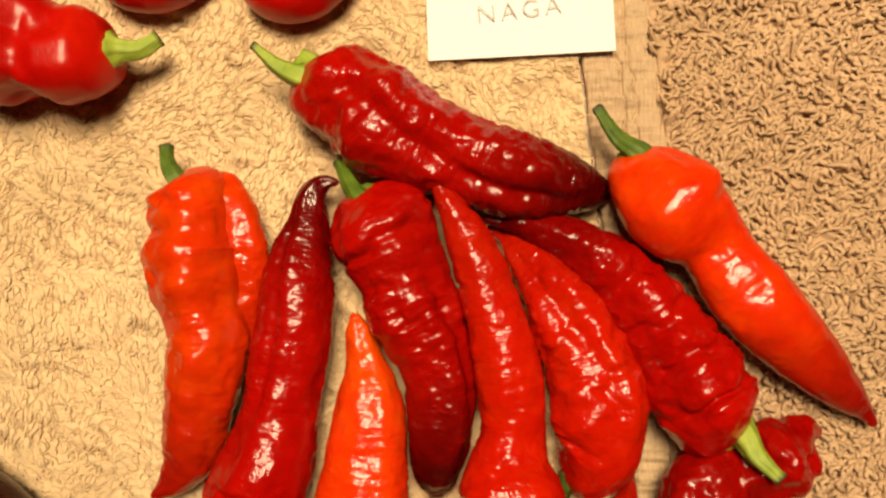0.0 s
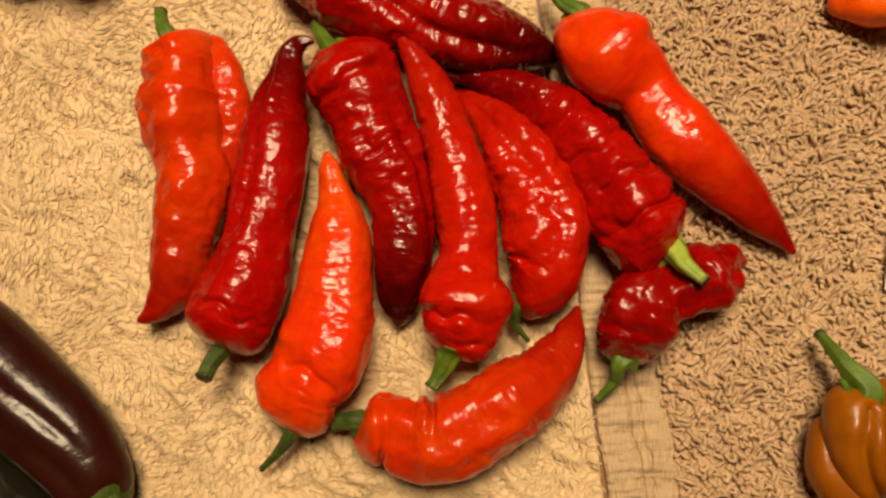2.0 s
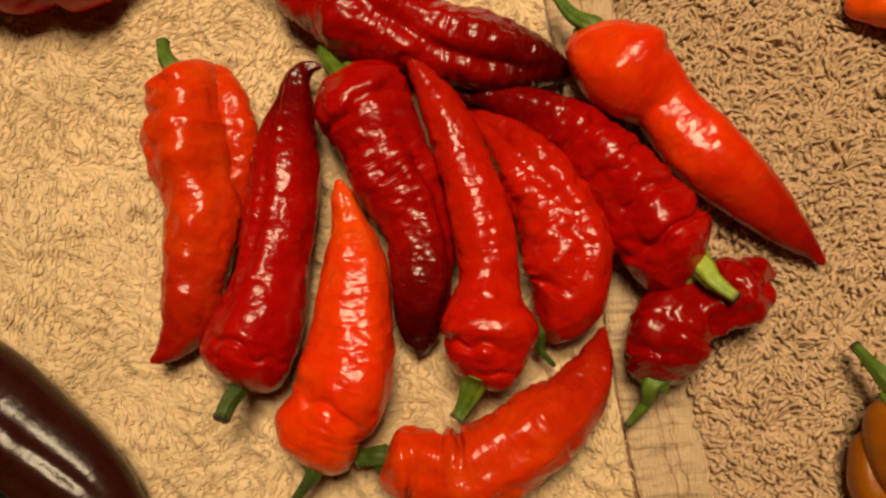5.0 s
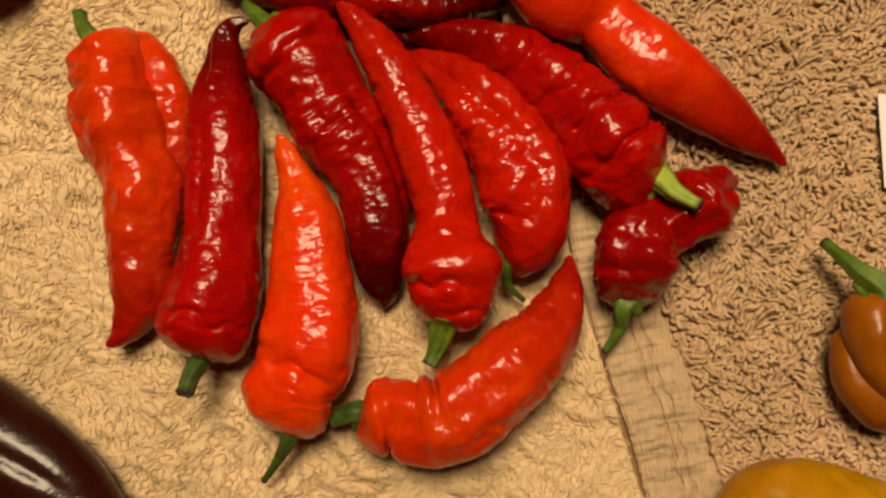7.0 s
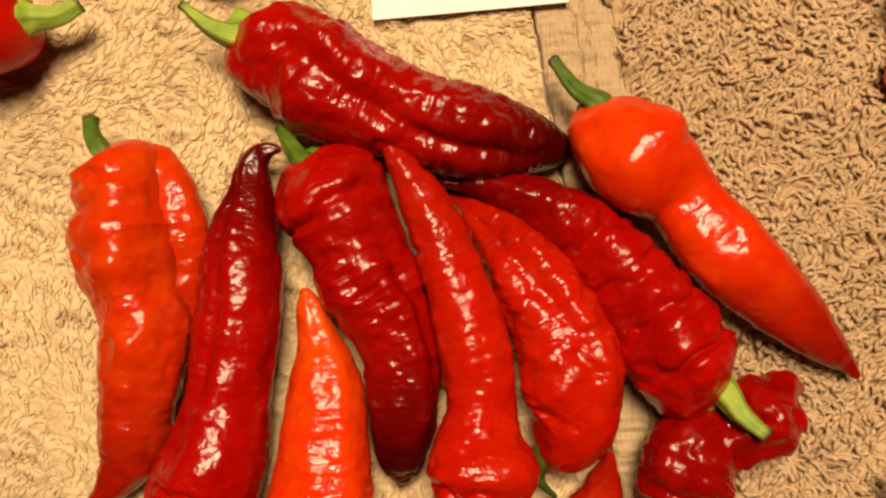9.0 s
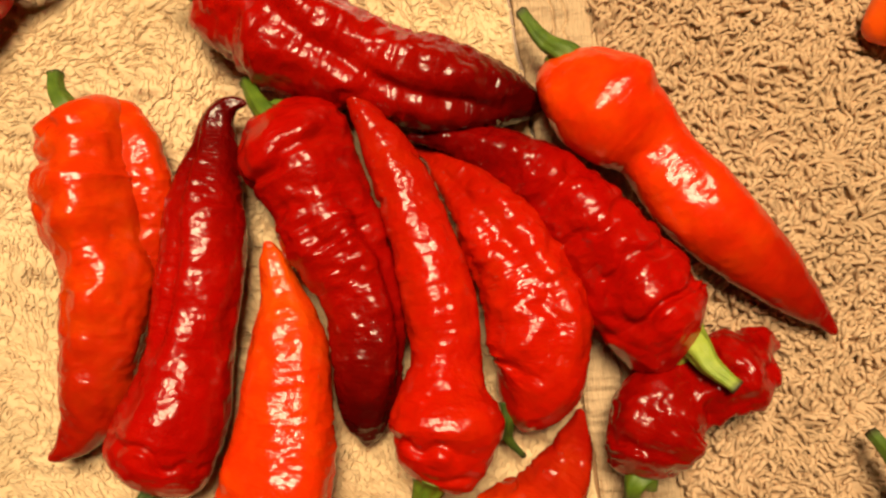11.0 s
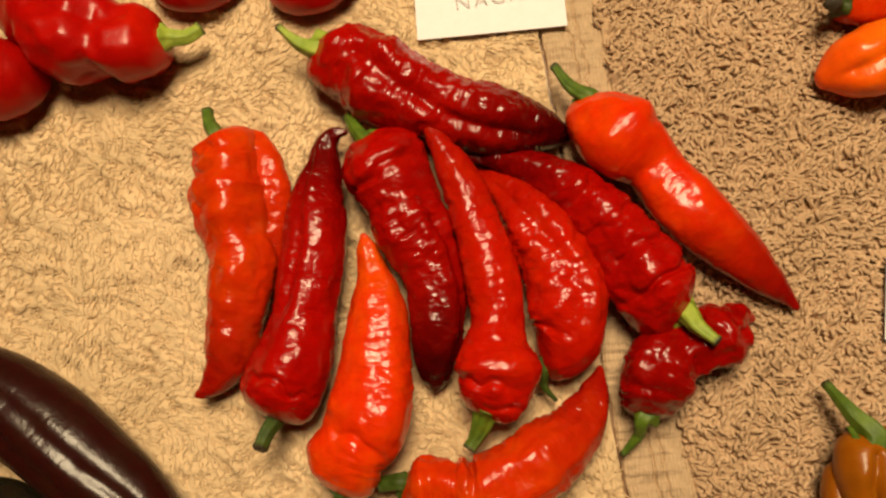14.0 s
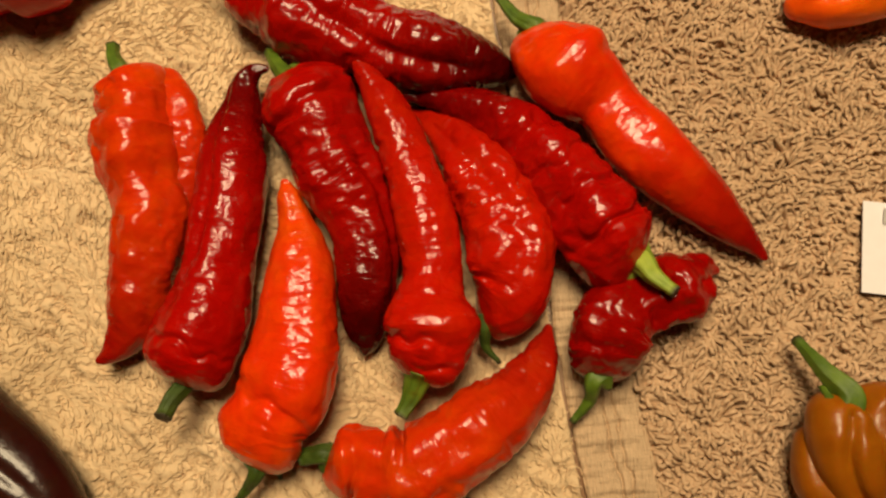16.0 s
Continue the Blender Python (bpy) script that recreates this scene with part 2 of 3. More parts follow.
def pepper_body(stations, mat, seed, wrinkle=0.35, lump=1.0, lobes=0.06, lobe_count=3, twist=1.0, grooves=(), dents=(), ridges=(), flat=0.92, blunt=0.022, ripple=2.4, rings=270):
    """A pod along its spine: stations in millimetres (x, y, z, half width), from the stem to the tip."""
    sides = 110
    p, u, length = glide(stations, rings)
    c, r = p[:, :3], np.maximum(p[:, 3], 0.3)
    # rounded shoulder and tip
    e = np.clip(u / blunt, 0, 1)
    r = r * np.clip(1 - (1 - e) ** 2, 0.0, 1) ** 0.34
    e = np.clip((1 - u) / 0.015, 0, 1)
    r = np.maximum(r * np.sqrt(np.clip(1 - (1 - e) ** 2, 0, 1)), 0.02)
    tang, side, up = frames_of(c, level=True)
    th = np.linspace(0, 2 * np.pi, sides, endpoint=False)
    U, TH = np.repeat(u, sides), np.tile(th, rings)
    R = np.repeat(r, sides)
    along = U * length
    q = np.stack([along, R * np.cos(TH), R * np.sin(TH)], 1)
    body = np.clip(R / r.max(), 0, 1)
    disp = lump * (0.70 * vnoise(q / 9.5, seed) + 0.52 * vnoise(q / 5.0, seed + 1)) * (0.25 + 0.75 * body)
    # low ridges that run along the pod
    for k, (angle, rise) in enumerate(ridges):
        away = (TH - radians(angle) - 0.16 * np.sin(5 * U + seed + k) + np.pi) % (2 * np.pi) - np.pi
        disp += rise * np.exp(-(away / radians(17)) ** 2) * np.clip((U - 0.05) / 0.15, 0, 1) * (0.3 + 0.7 * body)
    # the flanks keep the outline; the broad relief is on the back of the pod
    back = 0.5 + 0.5 * np.sin(TH) ** 2
    disp *= back
    # creases that run across the pod, stronger in patches
    warp = q + 1.3 * np.stack([vnoise(q / 5.0, seed + 5), vnoise(q / 5.0, seed + 6), vnoise(q / 5.0, seed + 7)], 1)
    patch = np.clip(0.45 + 1.1 * vnoise(q / 12.0, seed + 4), 0, 1.3)
    disp += 0.50 * wrinkle * patch * vnoise(warp * np.array([1 / ripple, 1 / 6.5, 1 / 6.5]), seed + 2) * (0.35 + 0.65 * body)
    disp += 0.58 * wrinkle * vnoise(warp / 3.6, seed + 3)
    disp += 0.36 * wrinkle * patch * vnoise(warp * np.array([1 / 1.3, 1 / 4.0, 1 / 4.0]), seed + 9)
    disp += 0.19 * wrinkle * vnoise(warp / 1.3, seed + 10)
    shape = 1 + lobes * back * np.cos(lobe_count * TH + seed + twist * U) * np.exp(-((U - 0.15) / 0.45) ** 2)
    for angle, depth, width, u0, u1 in grooves:
        away = (TH - radians(angle) - 0.35 * np.sin(5 * U + seed) + np.pi) % (2 * np.pi) - np.pi
        window = np.clip((U - u0) / 0.08, 0, 1) * np.clip((u1 - U) / 0.12, 0, 1)
        disp -= depth * window * np.exp(-(away / radians(width)) ** 2)
    for du, angle, depth, su, sd in dents:
        away = (TH - radians(angle) + np.pi) % (2 * np.pi) - np.pi
        wave = 0.03 * vnoise(q / 6.0, seed + 12)
        disp -= depth * np.exp(-((U - du + wave) / su) ** 2 - (away / radians(sd)) ** 2)
    R = np.maximum(R * shape + disp * np.clip(R / 2.5, 0, 1), 0.02)
    v = np.repeat(c, sides, 0) + R[:, None] * (np.cos(TH)[:, None] * np.repeat(side, sides, 0) + flat * np.sin(TH)[:, None] * np.repeat(up, sides, 0))
    v[:, 2] = np.where(v[:, 2] < 0.2, 0.2 + 0.25 * (v[:, 2] - 0.2), v[:, 2])
    faces = tube_faces(rings, sides).tolist() + [list(range(sides))[::-1], list(range((rings - 1) * sides, rings * sides))]
    uv = np.stack([U, TH / (2 * np.pi)], 1)
    return v / 1000, faces, mat, uv


def stem_mesh(points, r0, r1, mat, seed, flare=1.55, origin=(0, 0, 0)):
    """A ribbed stem that flares into the calyx, with a rough cut end (millimetres)."""
    rings, sides = 40, 30
    pts = [(*a, 0) for a in points]
    p, u, length = glide(pts, rings)
    c = p[:, :3]
    tang, side, up = frames_of(c)
    r = r1 + (r0 - r1) * (1 - u) ** 1.3
    r = r * (1 + (flare - 1) * np.exp(-(u / 0.12) ** 2))
    r = r * (1 + 0.16 * np.exp(-((u - 0.97) / 0.04) ** 2))
    th = np.linspace(0, 2 * np.pi, sides, endpoint=False)
    U, TH, R = np.repeat(u, sides), np.tile(th, rings), np.repeat(r, sides)
    q = np.stack([U * length, R * np.cos(TH), R * np.sin(TH)], 1)
    R = R * (1 + 0.09 * np.cos(5 * TH + seed + 1.2 * U) + 0.05 * np.cos(11 * TH + seed)) + 0.12 * vnoise(q / 1.5, seed)
    v = np.repeat(c, sides, 0) + R[:, None] * (np.cos(TH)[:, None] * np.repeat(side, sides, 0) + np.sin(TH)[:, None] * np.repeat(up, sides, 0))
    faces = tube_faces(rings, sides).tolist() + [list(range(sides))[::-1], list(range((rings - 1) * sides, rings * sides))]
    return v / 1000 - np.array(origin), faces, mat, np.stack([U, TH / (2 * np.pi)], 1)


def calyx_mesh(at, ahead, radius, mat, seed, origin=(0, 0, 0)):
    """The green cap between stem and pod: a thin scalloped cup that hugs the shoulder (millimetres)."""
    sides, rings = 40, 9
    a = np.array(ahead, float)
    a /= np.linalg.norm(a)
    b = np.cross(a, (0, 0, 1.0))
    b /= np.linalg.norm(b)
    d = np.cross(b, a)
    v, uv = [], []
    th = np.linspace(0, 2 * np.pi, sides, endpoint=False)
    for k in range(rings):
        s = k / (rings - 1)
        lip = radius * s * (1 + 0.05 * np.cos(5 * th + seed) * s + 0.03 * np.cos(9 * th) * s)
        depth = 1.2 - 2.6 * s**2 - (0.35 if k == rings - 1 else 0)
        for t, x in zip(th, np.maximum(lip, 0.05)):
            v.append(np.array(at) + b * math.cos(t) * x + d * math.sin(t) * x + a * depth)
            uv.append((0.1 + 0.3 * s, t / 6.2832))
    faces = tube_faces(rings, sides).tolist() + [list(range(sides))[::-1]]
    return np.array(v) / 1000 - np.array(origin), faces, mat, np.array(uv)


def pepper(name, stations, mat, seed, label, category="chilli pepper", group="", lobe=None, stem=None, stem_r=(3.0, 1.6), stem_mat=LEAF, calyx_r=None, stem_label="green stem", **shape):
    at = np.array((stations[len(stations) // 2][0], stations[len(stations) // 2][1], 0)) / 1000
    root = thing(name, at, label, category, group)
    v, f, m, uv = pepper_body(stations, mat, seed, **shape)
    for k, rows in enumerate(lobe or ()):
        v2, f2, m, uv2 = pepper_body(rows, mat, seed + 40 + k, **dict(shape, grooves=(), dents=(), ridges=(), blunt=0.15, rings=120))
        f = f + [[n + len(v) for n in face] for face in f2]
        v, uv = np.concatenate([v, v2]), np.concatenate([uv, uv2])
    part("flesh", mesh_of("flesh", v - at, f, m, uv), root)
    if stem:
        ahead = np.array(stem[0], float) - np.array(stations[1][:3])
        ahead /= np.linalg.norm(ahead)
        rooted = [tuple(np.array(stem[0]) - 2.6 * ahead)] + list(stem)
        v, f, m, uv = stem_mesh(rooted, stem_r[0] * 1.12, stem_r[1], stem_mat, seed, origin=at)
        stalk = part("stem", mesh_of("stem", v, f, m, uv), root, stem_label)
        v, f, m, uv = calyx_mesh(np.array(stem[0]) - 2.0 * ahead, ahead, calyx_r or stem_r[0] * 1.25, stem_mat, seed, at)
        part("calyx", mesh_of("calyx", v, f, m, uv), stalk, "scalloped green calyx")
    return root


# ---- the room that closes the place ----
def slab(name, x0, y0, z0, x1, y1, z1, mat, label, category, bevel=0.0):
    bm = bmesh.new()
    bmesh.ops.create_cube(bm, size=1)
    for v in bm.verts:
        v.co = Vector((x0 + (v.co.x + 0.5) * (x1 - x0), y0 + (v.co.y + 0.5) * (y1 - y0), z0 + (v.co.z + 0.5) * (z1 - z0)))
    if bevel:
        bmesh.ops.bevel(bm, geom=bm.edges[:], offset=bevel, segments=3, affect="EDGES")
    me = bpy.data.meshes.new(name)
    bm.to_mesh(me)
    bm.free()
    me.materials.append(mat)
    return tagged(new(name, me), label, category, kind="structure")


slab("floor", -2.0, -2.0, -0.86, 2.0, 2.0, -0.76, WOOD, "plain brown wooden floor", "floor")
slab("ceiling", -2.0, -2.0, 1.64, 2.0, 2.0, 1.74, CEILPAINT, "plain beige painted ceiling", "ceiling")
for wall_name, box in (("wall_north", (-2.1, 2.0, 2.1, 2.1)), ("wall_south", (-2.1, -2.1, 2.1, -2.0)), ("wall_east", (2.0, -2.0, 2.1, 2.0)), ("wall_west", (-2.1, -2.0, -2.0, 2.0))):
    slab(wall_name, box[0], box[1], -0.86, box[2], box[3], 1.74, WALLPAINT, "plain warm brown painted wall", "wall")
slab("table_top", -0.42, -0.34, -0.034, 0.42, 0.30, -0.0052, WOOD, "brown wooden table top under the towels", "table", 0.002)
slab("table_base", -0.34, -0.26, -0.76, 0.34, 0.22, -0.034, WOOD, "brown wooden table base", "table")

# ---- towels ----
HEM_SLOPE, HEM_X, HEM_WIDE = -0.110, 0.0374, 0.0205


def hem_left(y):
    return HEM_X + HEM_SLOPE * y


def swell(x, y, seed):
    return 0.0011 * vnoise(np.stack([x / 0.030, y / 0.022, 0 * x], 1), seed) + 0.0005 * vnoise(np.stack([x / 0.011, y / 0.011, 0 * x], 1), seed + 1) + 0.0005 * vnoise(np.stack([x / 0.0045, y / 0.0045, 0 * x], 1), seed + 2)


def fluff(x, y):
    """Combed clumps of the cream pile."""
    a, c = x + 0.0035 * vnoise(np.stack([x / 0.012, y / 0.012, 0 * x], 1), 51), y + 0.0035 * vnoise(np.stack([x / 0.012, y / 0.012, 0 * x], 1), 52)
    u, v = 0.86 * a - 0.5 * c, 0.5 * a + 0.86 * c
    return 0.0013 * vnoise(np.stack([u / 0.0064, v / 0.0032, 0 * x], 1), 53) + 0.00032 * vnoise(np.stack([u / 0.0026, v / 0.0012, 0 * x], 1), 54)


def ridges(x, y):
    """Worm-like rows of taupe loops."""
    a, c = x + 0.0030 * vnoise(np.stack([x / 0.009, y / 0.009, 0 * x], 1), 61), y + 0.0030 * vnoise(np.stack([x / 0.009, y / 0.009, 0 * x], 1), 62)
    rows = 1 - 2 * np.abs(vnoise(np.stack([a / 0.0046, c / 0.0034, 0 * x], 1), 63))
    return 0.0012 * rows + 0.0004 * vnoise(np.stack([a / 0.0024, c / 0.0016, 0 * x], 1), 64)


def sheet(name, x_of, y0, y1, nx, ny, low, high, mat, parent, seed, relief=None):
    """A cloth layer with thickness; x_of(s, y) runs across it."""
    s, y = np.meshgrid(np.linspace(0, 1, nx), np.linspace(y0, y1, ny))
    s, y = s.ravel(), y.ravel()
    x = x_of(s, y)
    z = high + swell(x, y, seed) + (relief(s, x, y) if relief else 0)
    top = np.stack([x, y, z], 1)
    bottom = np.stack([x, y, np.full_like(x, low)], 1)
    n = nx * ny
    i, j = np.meshgrid(np.arange(ny - 1), np.arange(nx - 1), indexing="ij")
    a = (i * nx + j).ravel()
    quads = np.stack([a, a + 1, a + nx + 1, a + nx], 1)
    rim = list(range(nx)) + [nx - 1 + k * nx for k in range(1, ny)] + [ny * nx - 2 - k for k in range(nx - 1)] + [nx * k for k in range(ny - 2, 0, -1)]
    m = len(rim)
    faces = quads.tolist() + [[rim[k], n + k, n + (k + 1) % m, rim[(k + 1) % m]] for k in range(m)] + [[n + k for k in range(m)][::-1]]
    return part(name, mesh_of(name, np.concatenate([top, bottom[rim]]), faces, mat), parent)


def pile(name, x, y, base, span, height, thick, lean, mat, parent, seed, segs=5, sides=4, curl=0.6, comb=0.012, swirl=4.0, relief=None):
    """Terry loops: small arched yarns, one at each place, leaning in drifts."""
    rng = np.random.default_rng(seed)
    n = len(x)
    z = base + swell(x, y, seed) + (relief(x, y) if relief else 0)
    drift = swirl * vnoise(np.stack([x / comb, y / comb, 0 * x], 1), seed + 3)
    turn = drift + rng.normal(0, curl, n)
    L = span * rng.uniform(0.7, 1.35, n)
    H = height * rng.uniform(0.65, 1.2, n) * (1 + 0.35 * vnoise(np.stack([x / 0.006, y / 0.006, 0 * x], 1), seed + 9))
    W = thick * rng.uniform(0.75, 1.3, n)
    fall = drift + rng.normal(0.9, 0.7, n)
    lx, ly = lean * H * np.cos(fall), lean * H * np.sin(fall)
    k = np.linspace(-1, 1, segs + 1)
    arch = 1 - np.abs(k) ** 2.4
    path = np.empty((n, segs + 1, 3))
    bend = rng.normal(0, 0.35, n)
    path[:, :, 0] = x[:, None] + np.cos(turn)[:, None] * k * L[:, None] / 2 - np.sin(turn)[:, None] * (bend * L)[:, None] * arch + lx[:, None] * arch
    path[:, :, 1] = y[:, None] + np.sin(turn)[:, None] * k * L[:, None] / 2 + np.cos(turn)[:, None] * (bend * L)[:, None] * arch + ly[:, None] * arch
    path[:, :, 2] = z[:, None] + H[:, None] * arch
    tang = np.gradient(path, axis=1)
    tang /= np.linalg.norm(tang, axis=2, keepdims=True) + 1e-12
    ref = np.stack([-np.sin(turn), np.cos(turn), np.zeros(n)], 1)[:, None, :].repeat(segs + 1, 1)
    b = ref - tang * (ref * tang).sum(2, keepdims=True)
    b /= np.linalg.norm(b, axis=2, keepdims=True) + 1e-12
    d = np.cross(tang, b)
    ang = np.linspace(0, 2 * np.pi, sides, endpoint=False)
    girth = W[:, None] * (0.75 + 0.35 * arch)
    v = path[:, :, None, :] + girth[:, :, None, None] * (np.cos(ang)[None, None, :, None] * b[:, :, None, :] + 0.8 * np.sin(ang)[None, None, :, None] * d[:, :, None, :])
    one = tube_faces(segs + 1, sides)
    faces = (one[None] + (np.arange(n) * (segs + 1) * sides)[:, None, None]).reshape(-1, 4)
    ob = part(name, mesh_of(name, v.reshape(-1, 3), faces, mat), parent)
    return tagged(ob, kind="stuff")


def scatter(x0, x1, y0, y1, step, seed):
    rng = np.random.default_rng(seed)
    gx, gy = np.meshgrid(np.arange(x0, x1, step), np.arange(y0, y1, step))
    gx = gx.ravel() + rng.uniform(-0.55, 0.55, gx.size) * step
    gy = gy.ravel() + rng.uniform(-0.55, 0.55, gy.size) * step
    return gx, gy


Y0, Y1 = -0.165, 0.130
cream = tagged(new("cream_towel"), "cream cotton terry towel spread flat on the table", "towel")
taupe = tagged(new("taupe_towel"), "taupe brown looped terry towel with a flat woven hem", "towel")
sheet("backing", lambda s, y: -0.215 + s * (hem_left(y) - 0.0016 + 0.215), Y0, Y1, 430, 520, -0.005, -0.0014, CREAM, cream, 11, lambda s, x, y: fluff(x, y))
x, y = scatter(-0.214, 0.06, Y0, Y1, 0.00138, 5)
keep = x < hem_left(y) - 0.0022
pile("plush_nap", x[keep], y[keep], -0.0015, 0.0030, 0.00045, 0.00022, 1.5, CREAM, cream, 11, segs=4, sides=3, curl=0.28, comb=0.018, swirl=2.0, relief=fluff)
sheet("backing", lambda s, y: hem_left(y) + HEM_WIDE + s * (0.215 - hem_left(y) - HEM_WIDE), Y0, Y1, 320, 500, -0.005, -0.0014, TAUPE, taupe, 21, lambda s, x, y: ridges(x, y))
x, y = scatter(0.03, 0.214, Y0, Y1, 0.0015, 6)
keep = x > hem_left(y) + HEM_WIDE + 0.0004
pile("looped_nap", x[keep], y[keep], -0.0022, 0.0027, 0.0024, 0.00060, 0.8, TAUPE, taupe, 21, segs=4, sides=4, curl=0.35, comb=0.008, relief=ridges)


def hem_relief(s, x, y):
    across = 0.00015 * (0.25 + (s < 0.48)) * np.sin(y * 2 * np.pi / 0.0027 + 1.6 * vnoise(np.stack([x / 0.004, y / 0.02, 0 * x], 1), 31))
    threads = 0.00010 * np.sin(x * 2 * np.pi / 0.0011)
    seams = -0.0015 * np.exp(-((s - 0.48 - 0.034 * vnoise(np.stack([y / 0.0035, 0 * y, 0 * y], 1), 32)) / 0.018) ** 2)
    seams += -0.0012 * np.exp(-((s - 0.63 - 0.036 * vnoise(np.stack([y / 0.0030, 0 * y, 0 * y], 1), 35)) / 0.018) ** 2) - 0.0007 * np.exp(-((s - 0.98) / 0.03) ** 2)
    across += 0.00040 * np.sin(y * 2 * np.pi / 0.0068 + 2.2 * vnoise(np.stack([x / 0.012, y / 0.03, 0 * x], 1), 36)) * np.sin(np.pi * np.clip(s / 0.95, 0, 1))
    puff = 0.0007 * np.sin(np.pi * np.clip(s / 0.48, 0, 1)) + 0.0005 * vnoise(np.stack([x / 0.009, y / 0.0032, 0 * x], 1), 33) + 0.00010 * vnoise(np.stack([x / 0.0030, y / 0.0012, 0 * x], 1), 34)
    return across + threads + seams + puff - 0.0010 * (s < 0.02)


sheet("hem", lambda s, y: hem_left(y) + 0.0004 * vnoise(np.stack([y / 0.01, 0 * y, 0 * y], 1), 8) + s * HEM_WIDE, Y0, Y1, 90, 620, -0.005, -0.0017, TAUPE_WEAVE, taupe, 7, hem_relief)

# ---- the fan of long wrinkled peppers ----
FAN = "long wrinkled peppers laid out in a fan"
pepper("long_pepper", [(-80.9, 36.2, 5.0, 4.5), (-78.5, 31.0, 10.0, 9.9), (-77.9, 24.1, 11.6, 11.5), (-77.0, 18.5, 11.4, 11.3), (-77.2, 13.2, 12.7, 12.8), (-76.1, 7.5, 12.3, 12.3), (-75.0, 2.1, 11.7, 11.6), (-73.8, -2.9, 10.6, 10.5), (-72.3, -9.6, 10.8, 10.7), (-73.1, -18.6, 10.6, 10.5), (-74.4, -27.4, 9.7, 9.6), (-76.1, -35.8, 8.7, 8.5), (-78.0, -42.5, 7.7, 7.0), (-81.3, -47.0, 7.3, 4.8), (-84.8, -50.3, 7.4, 2.6), (-87.9, -51.9, 8.0, 0.9)],
       VERMILION, 1, "vermilion wrinkled long pepper with a two-lobed shoulder", group=FAN, lobe=[[(-73.9, 35.6, 7.2, 3.6), (-68.9, 29.9, 8.2, 4.8), (-65.3, 22.8, 9.0, 5.6), (-63.4, 15.4, 9.4, 6.2), (-63.1, 7.7, 8.9, 5.5), (-63.5, -0.7, 7.9, 4.4), (-63.6, -9.7, 7.0, 3.4), (-64.4, -19.3, 6.3, 0.9)]], stem=[(-80.0, 32.2, 14.0), (-82.7, 35.8, 14.0), (-84.6, 41.9, 12.0)], stem_r=(2.6, 1.7), lobes=0.07, lobe_count=3, ridges=((90, 0.5),), lump=1.2, wrinkle=0.65, dents=[(0.13, 60, 1.8, 0.02, 50), (0.20, 30, 0.9, 0.02, 40), (0.31, 40, 1.4, 0.03, 40)])
pepper("long_pepper", [(-61.3, -60.0, 8.4, 6.0), (-60.2, -57.1, 11.9, 10.1), (-59.3, -53.6, 13.8, 12.1), (-58.0, -49.8, 14.5, 12.6), (-56.2, -45.4, 14.6, 12.8), (-54.6, -40.9, 14.3, 12.4), (-53.3, -36.6, 13.5, 11.5), (-52.3, -31.9, 12.8, 10.6), (-51.6, -26.4, 12.3, 10.2), (-50.7, -19.8, 12.2, 10.0), (-49.6, -13.3, 12.4, 10.3), (-48.6, -7.6, 12.4, 10.3), (-48.2, -1.9, 12.2, 10.1), (-48.1, 4.4, 11.7, 9.6), (-47.7, 10.6, 10.9, 8.5), (-46.9, 15.5, 10.2, 7.3), (-46.1, 19.6, 9.7, 6.3), (-45.7, 23.4, 9.5, 5.3), (-45.4, 26.7, 9.5, 4.6), (-44.7, 29.1, 9.6, 3.9), (-43.2, 30.9, 9.8, 3.1), (-41.2, 32.0, 10.0, 2.2), (-39.2, 32.2, 10.5, 1.4), (-37.4, 31.7, 11.0, 0.9)],
       RIPE, 2, "dark crimson long pepper with a bent maroon tip", group=FAN, stem=[(-60.2, -59.4, 14.0), (-61.7, -62.6, 17.0), (-63.3, -67.8, 20.0)], stem_r=(2.5, 2.0), stem_mat=DEEP, ridges=((107, 0.9), (45, 0.5)), lump=0.85, wrinkle=0.5, grooves=[(128, 1.6, 12, 0.3, 0.9)], dents=[(0.13, 90, 1.4, 0.014, 60), (0.24, 150, 1.2, 0.03, 35)])
pepper("long_pepper", [(-30.5, 31.0, 6.8, 6.5), (-29.3, 28.2, 9.7, 9.8), (-27.9, 24.4, 11.9, 11.9), (-26.2, 20.1, 13.2, 13.6), (-24.3, 16.0, 13.6, 13.9), (-22.5, 12.1, 13.1, 13.1), (-20.8, 8.0, 12.5, 12.4), (-19.3, 3.6, 12.4, 12.4), (-17.6, -1.1, 12.3, 12.4), (-15.5, -5.8, 11.7, 11.7), (-13.4, -10.5, 11.0, 10.9), (-11.6, -15.4, 10.2, 10.1), (-10.5, -21.0, 9.6, 9.4), (-10.2, -27.4, 9.2, 9.0), (-10.5, -34.0, 8.7, 8.5), (-11.1, -40.1, 7.7, 7.4), (-11.6, -45.0, 6.3, 5.9), (-11.9, -49.0, 4.8, 4.3), (-12.1, -51.7, 3.1, 2.5), (-12.4, -53.5, 2.8, 0.9)],
       CRIMSON, 3, "dark crimson wrinkled long pepper with a maroon tip", group=FAN, stem=[(-30.0, 26.0, 16.0), (-34.0, 31.1, 14.0), (-37.6, 37.9, 10.0)], stem_r=(2.7, 1.5), ridges=((118, 1.3), (60, 0.4)), lump=0.95, wrinkle=0.9, ripple=2.2, lobes=0.06, grooves=[(154, 1.6, 12, 0.3, 0.85)], dents=[(0.20, 75, 2.4, 0.02, 80), (0.1, 150, -1.2, 0.04, 40), (0.09, 45, 1.0, 0.03, 30), (0.34, 60, 1.1, 0.02, 60)])
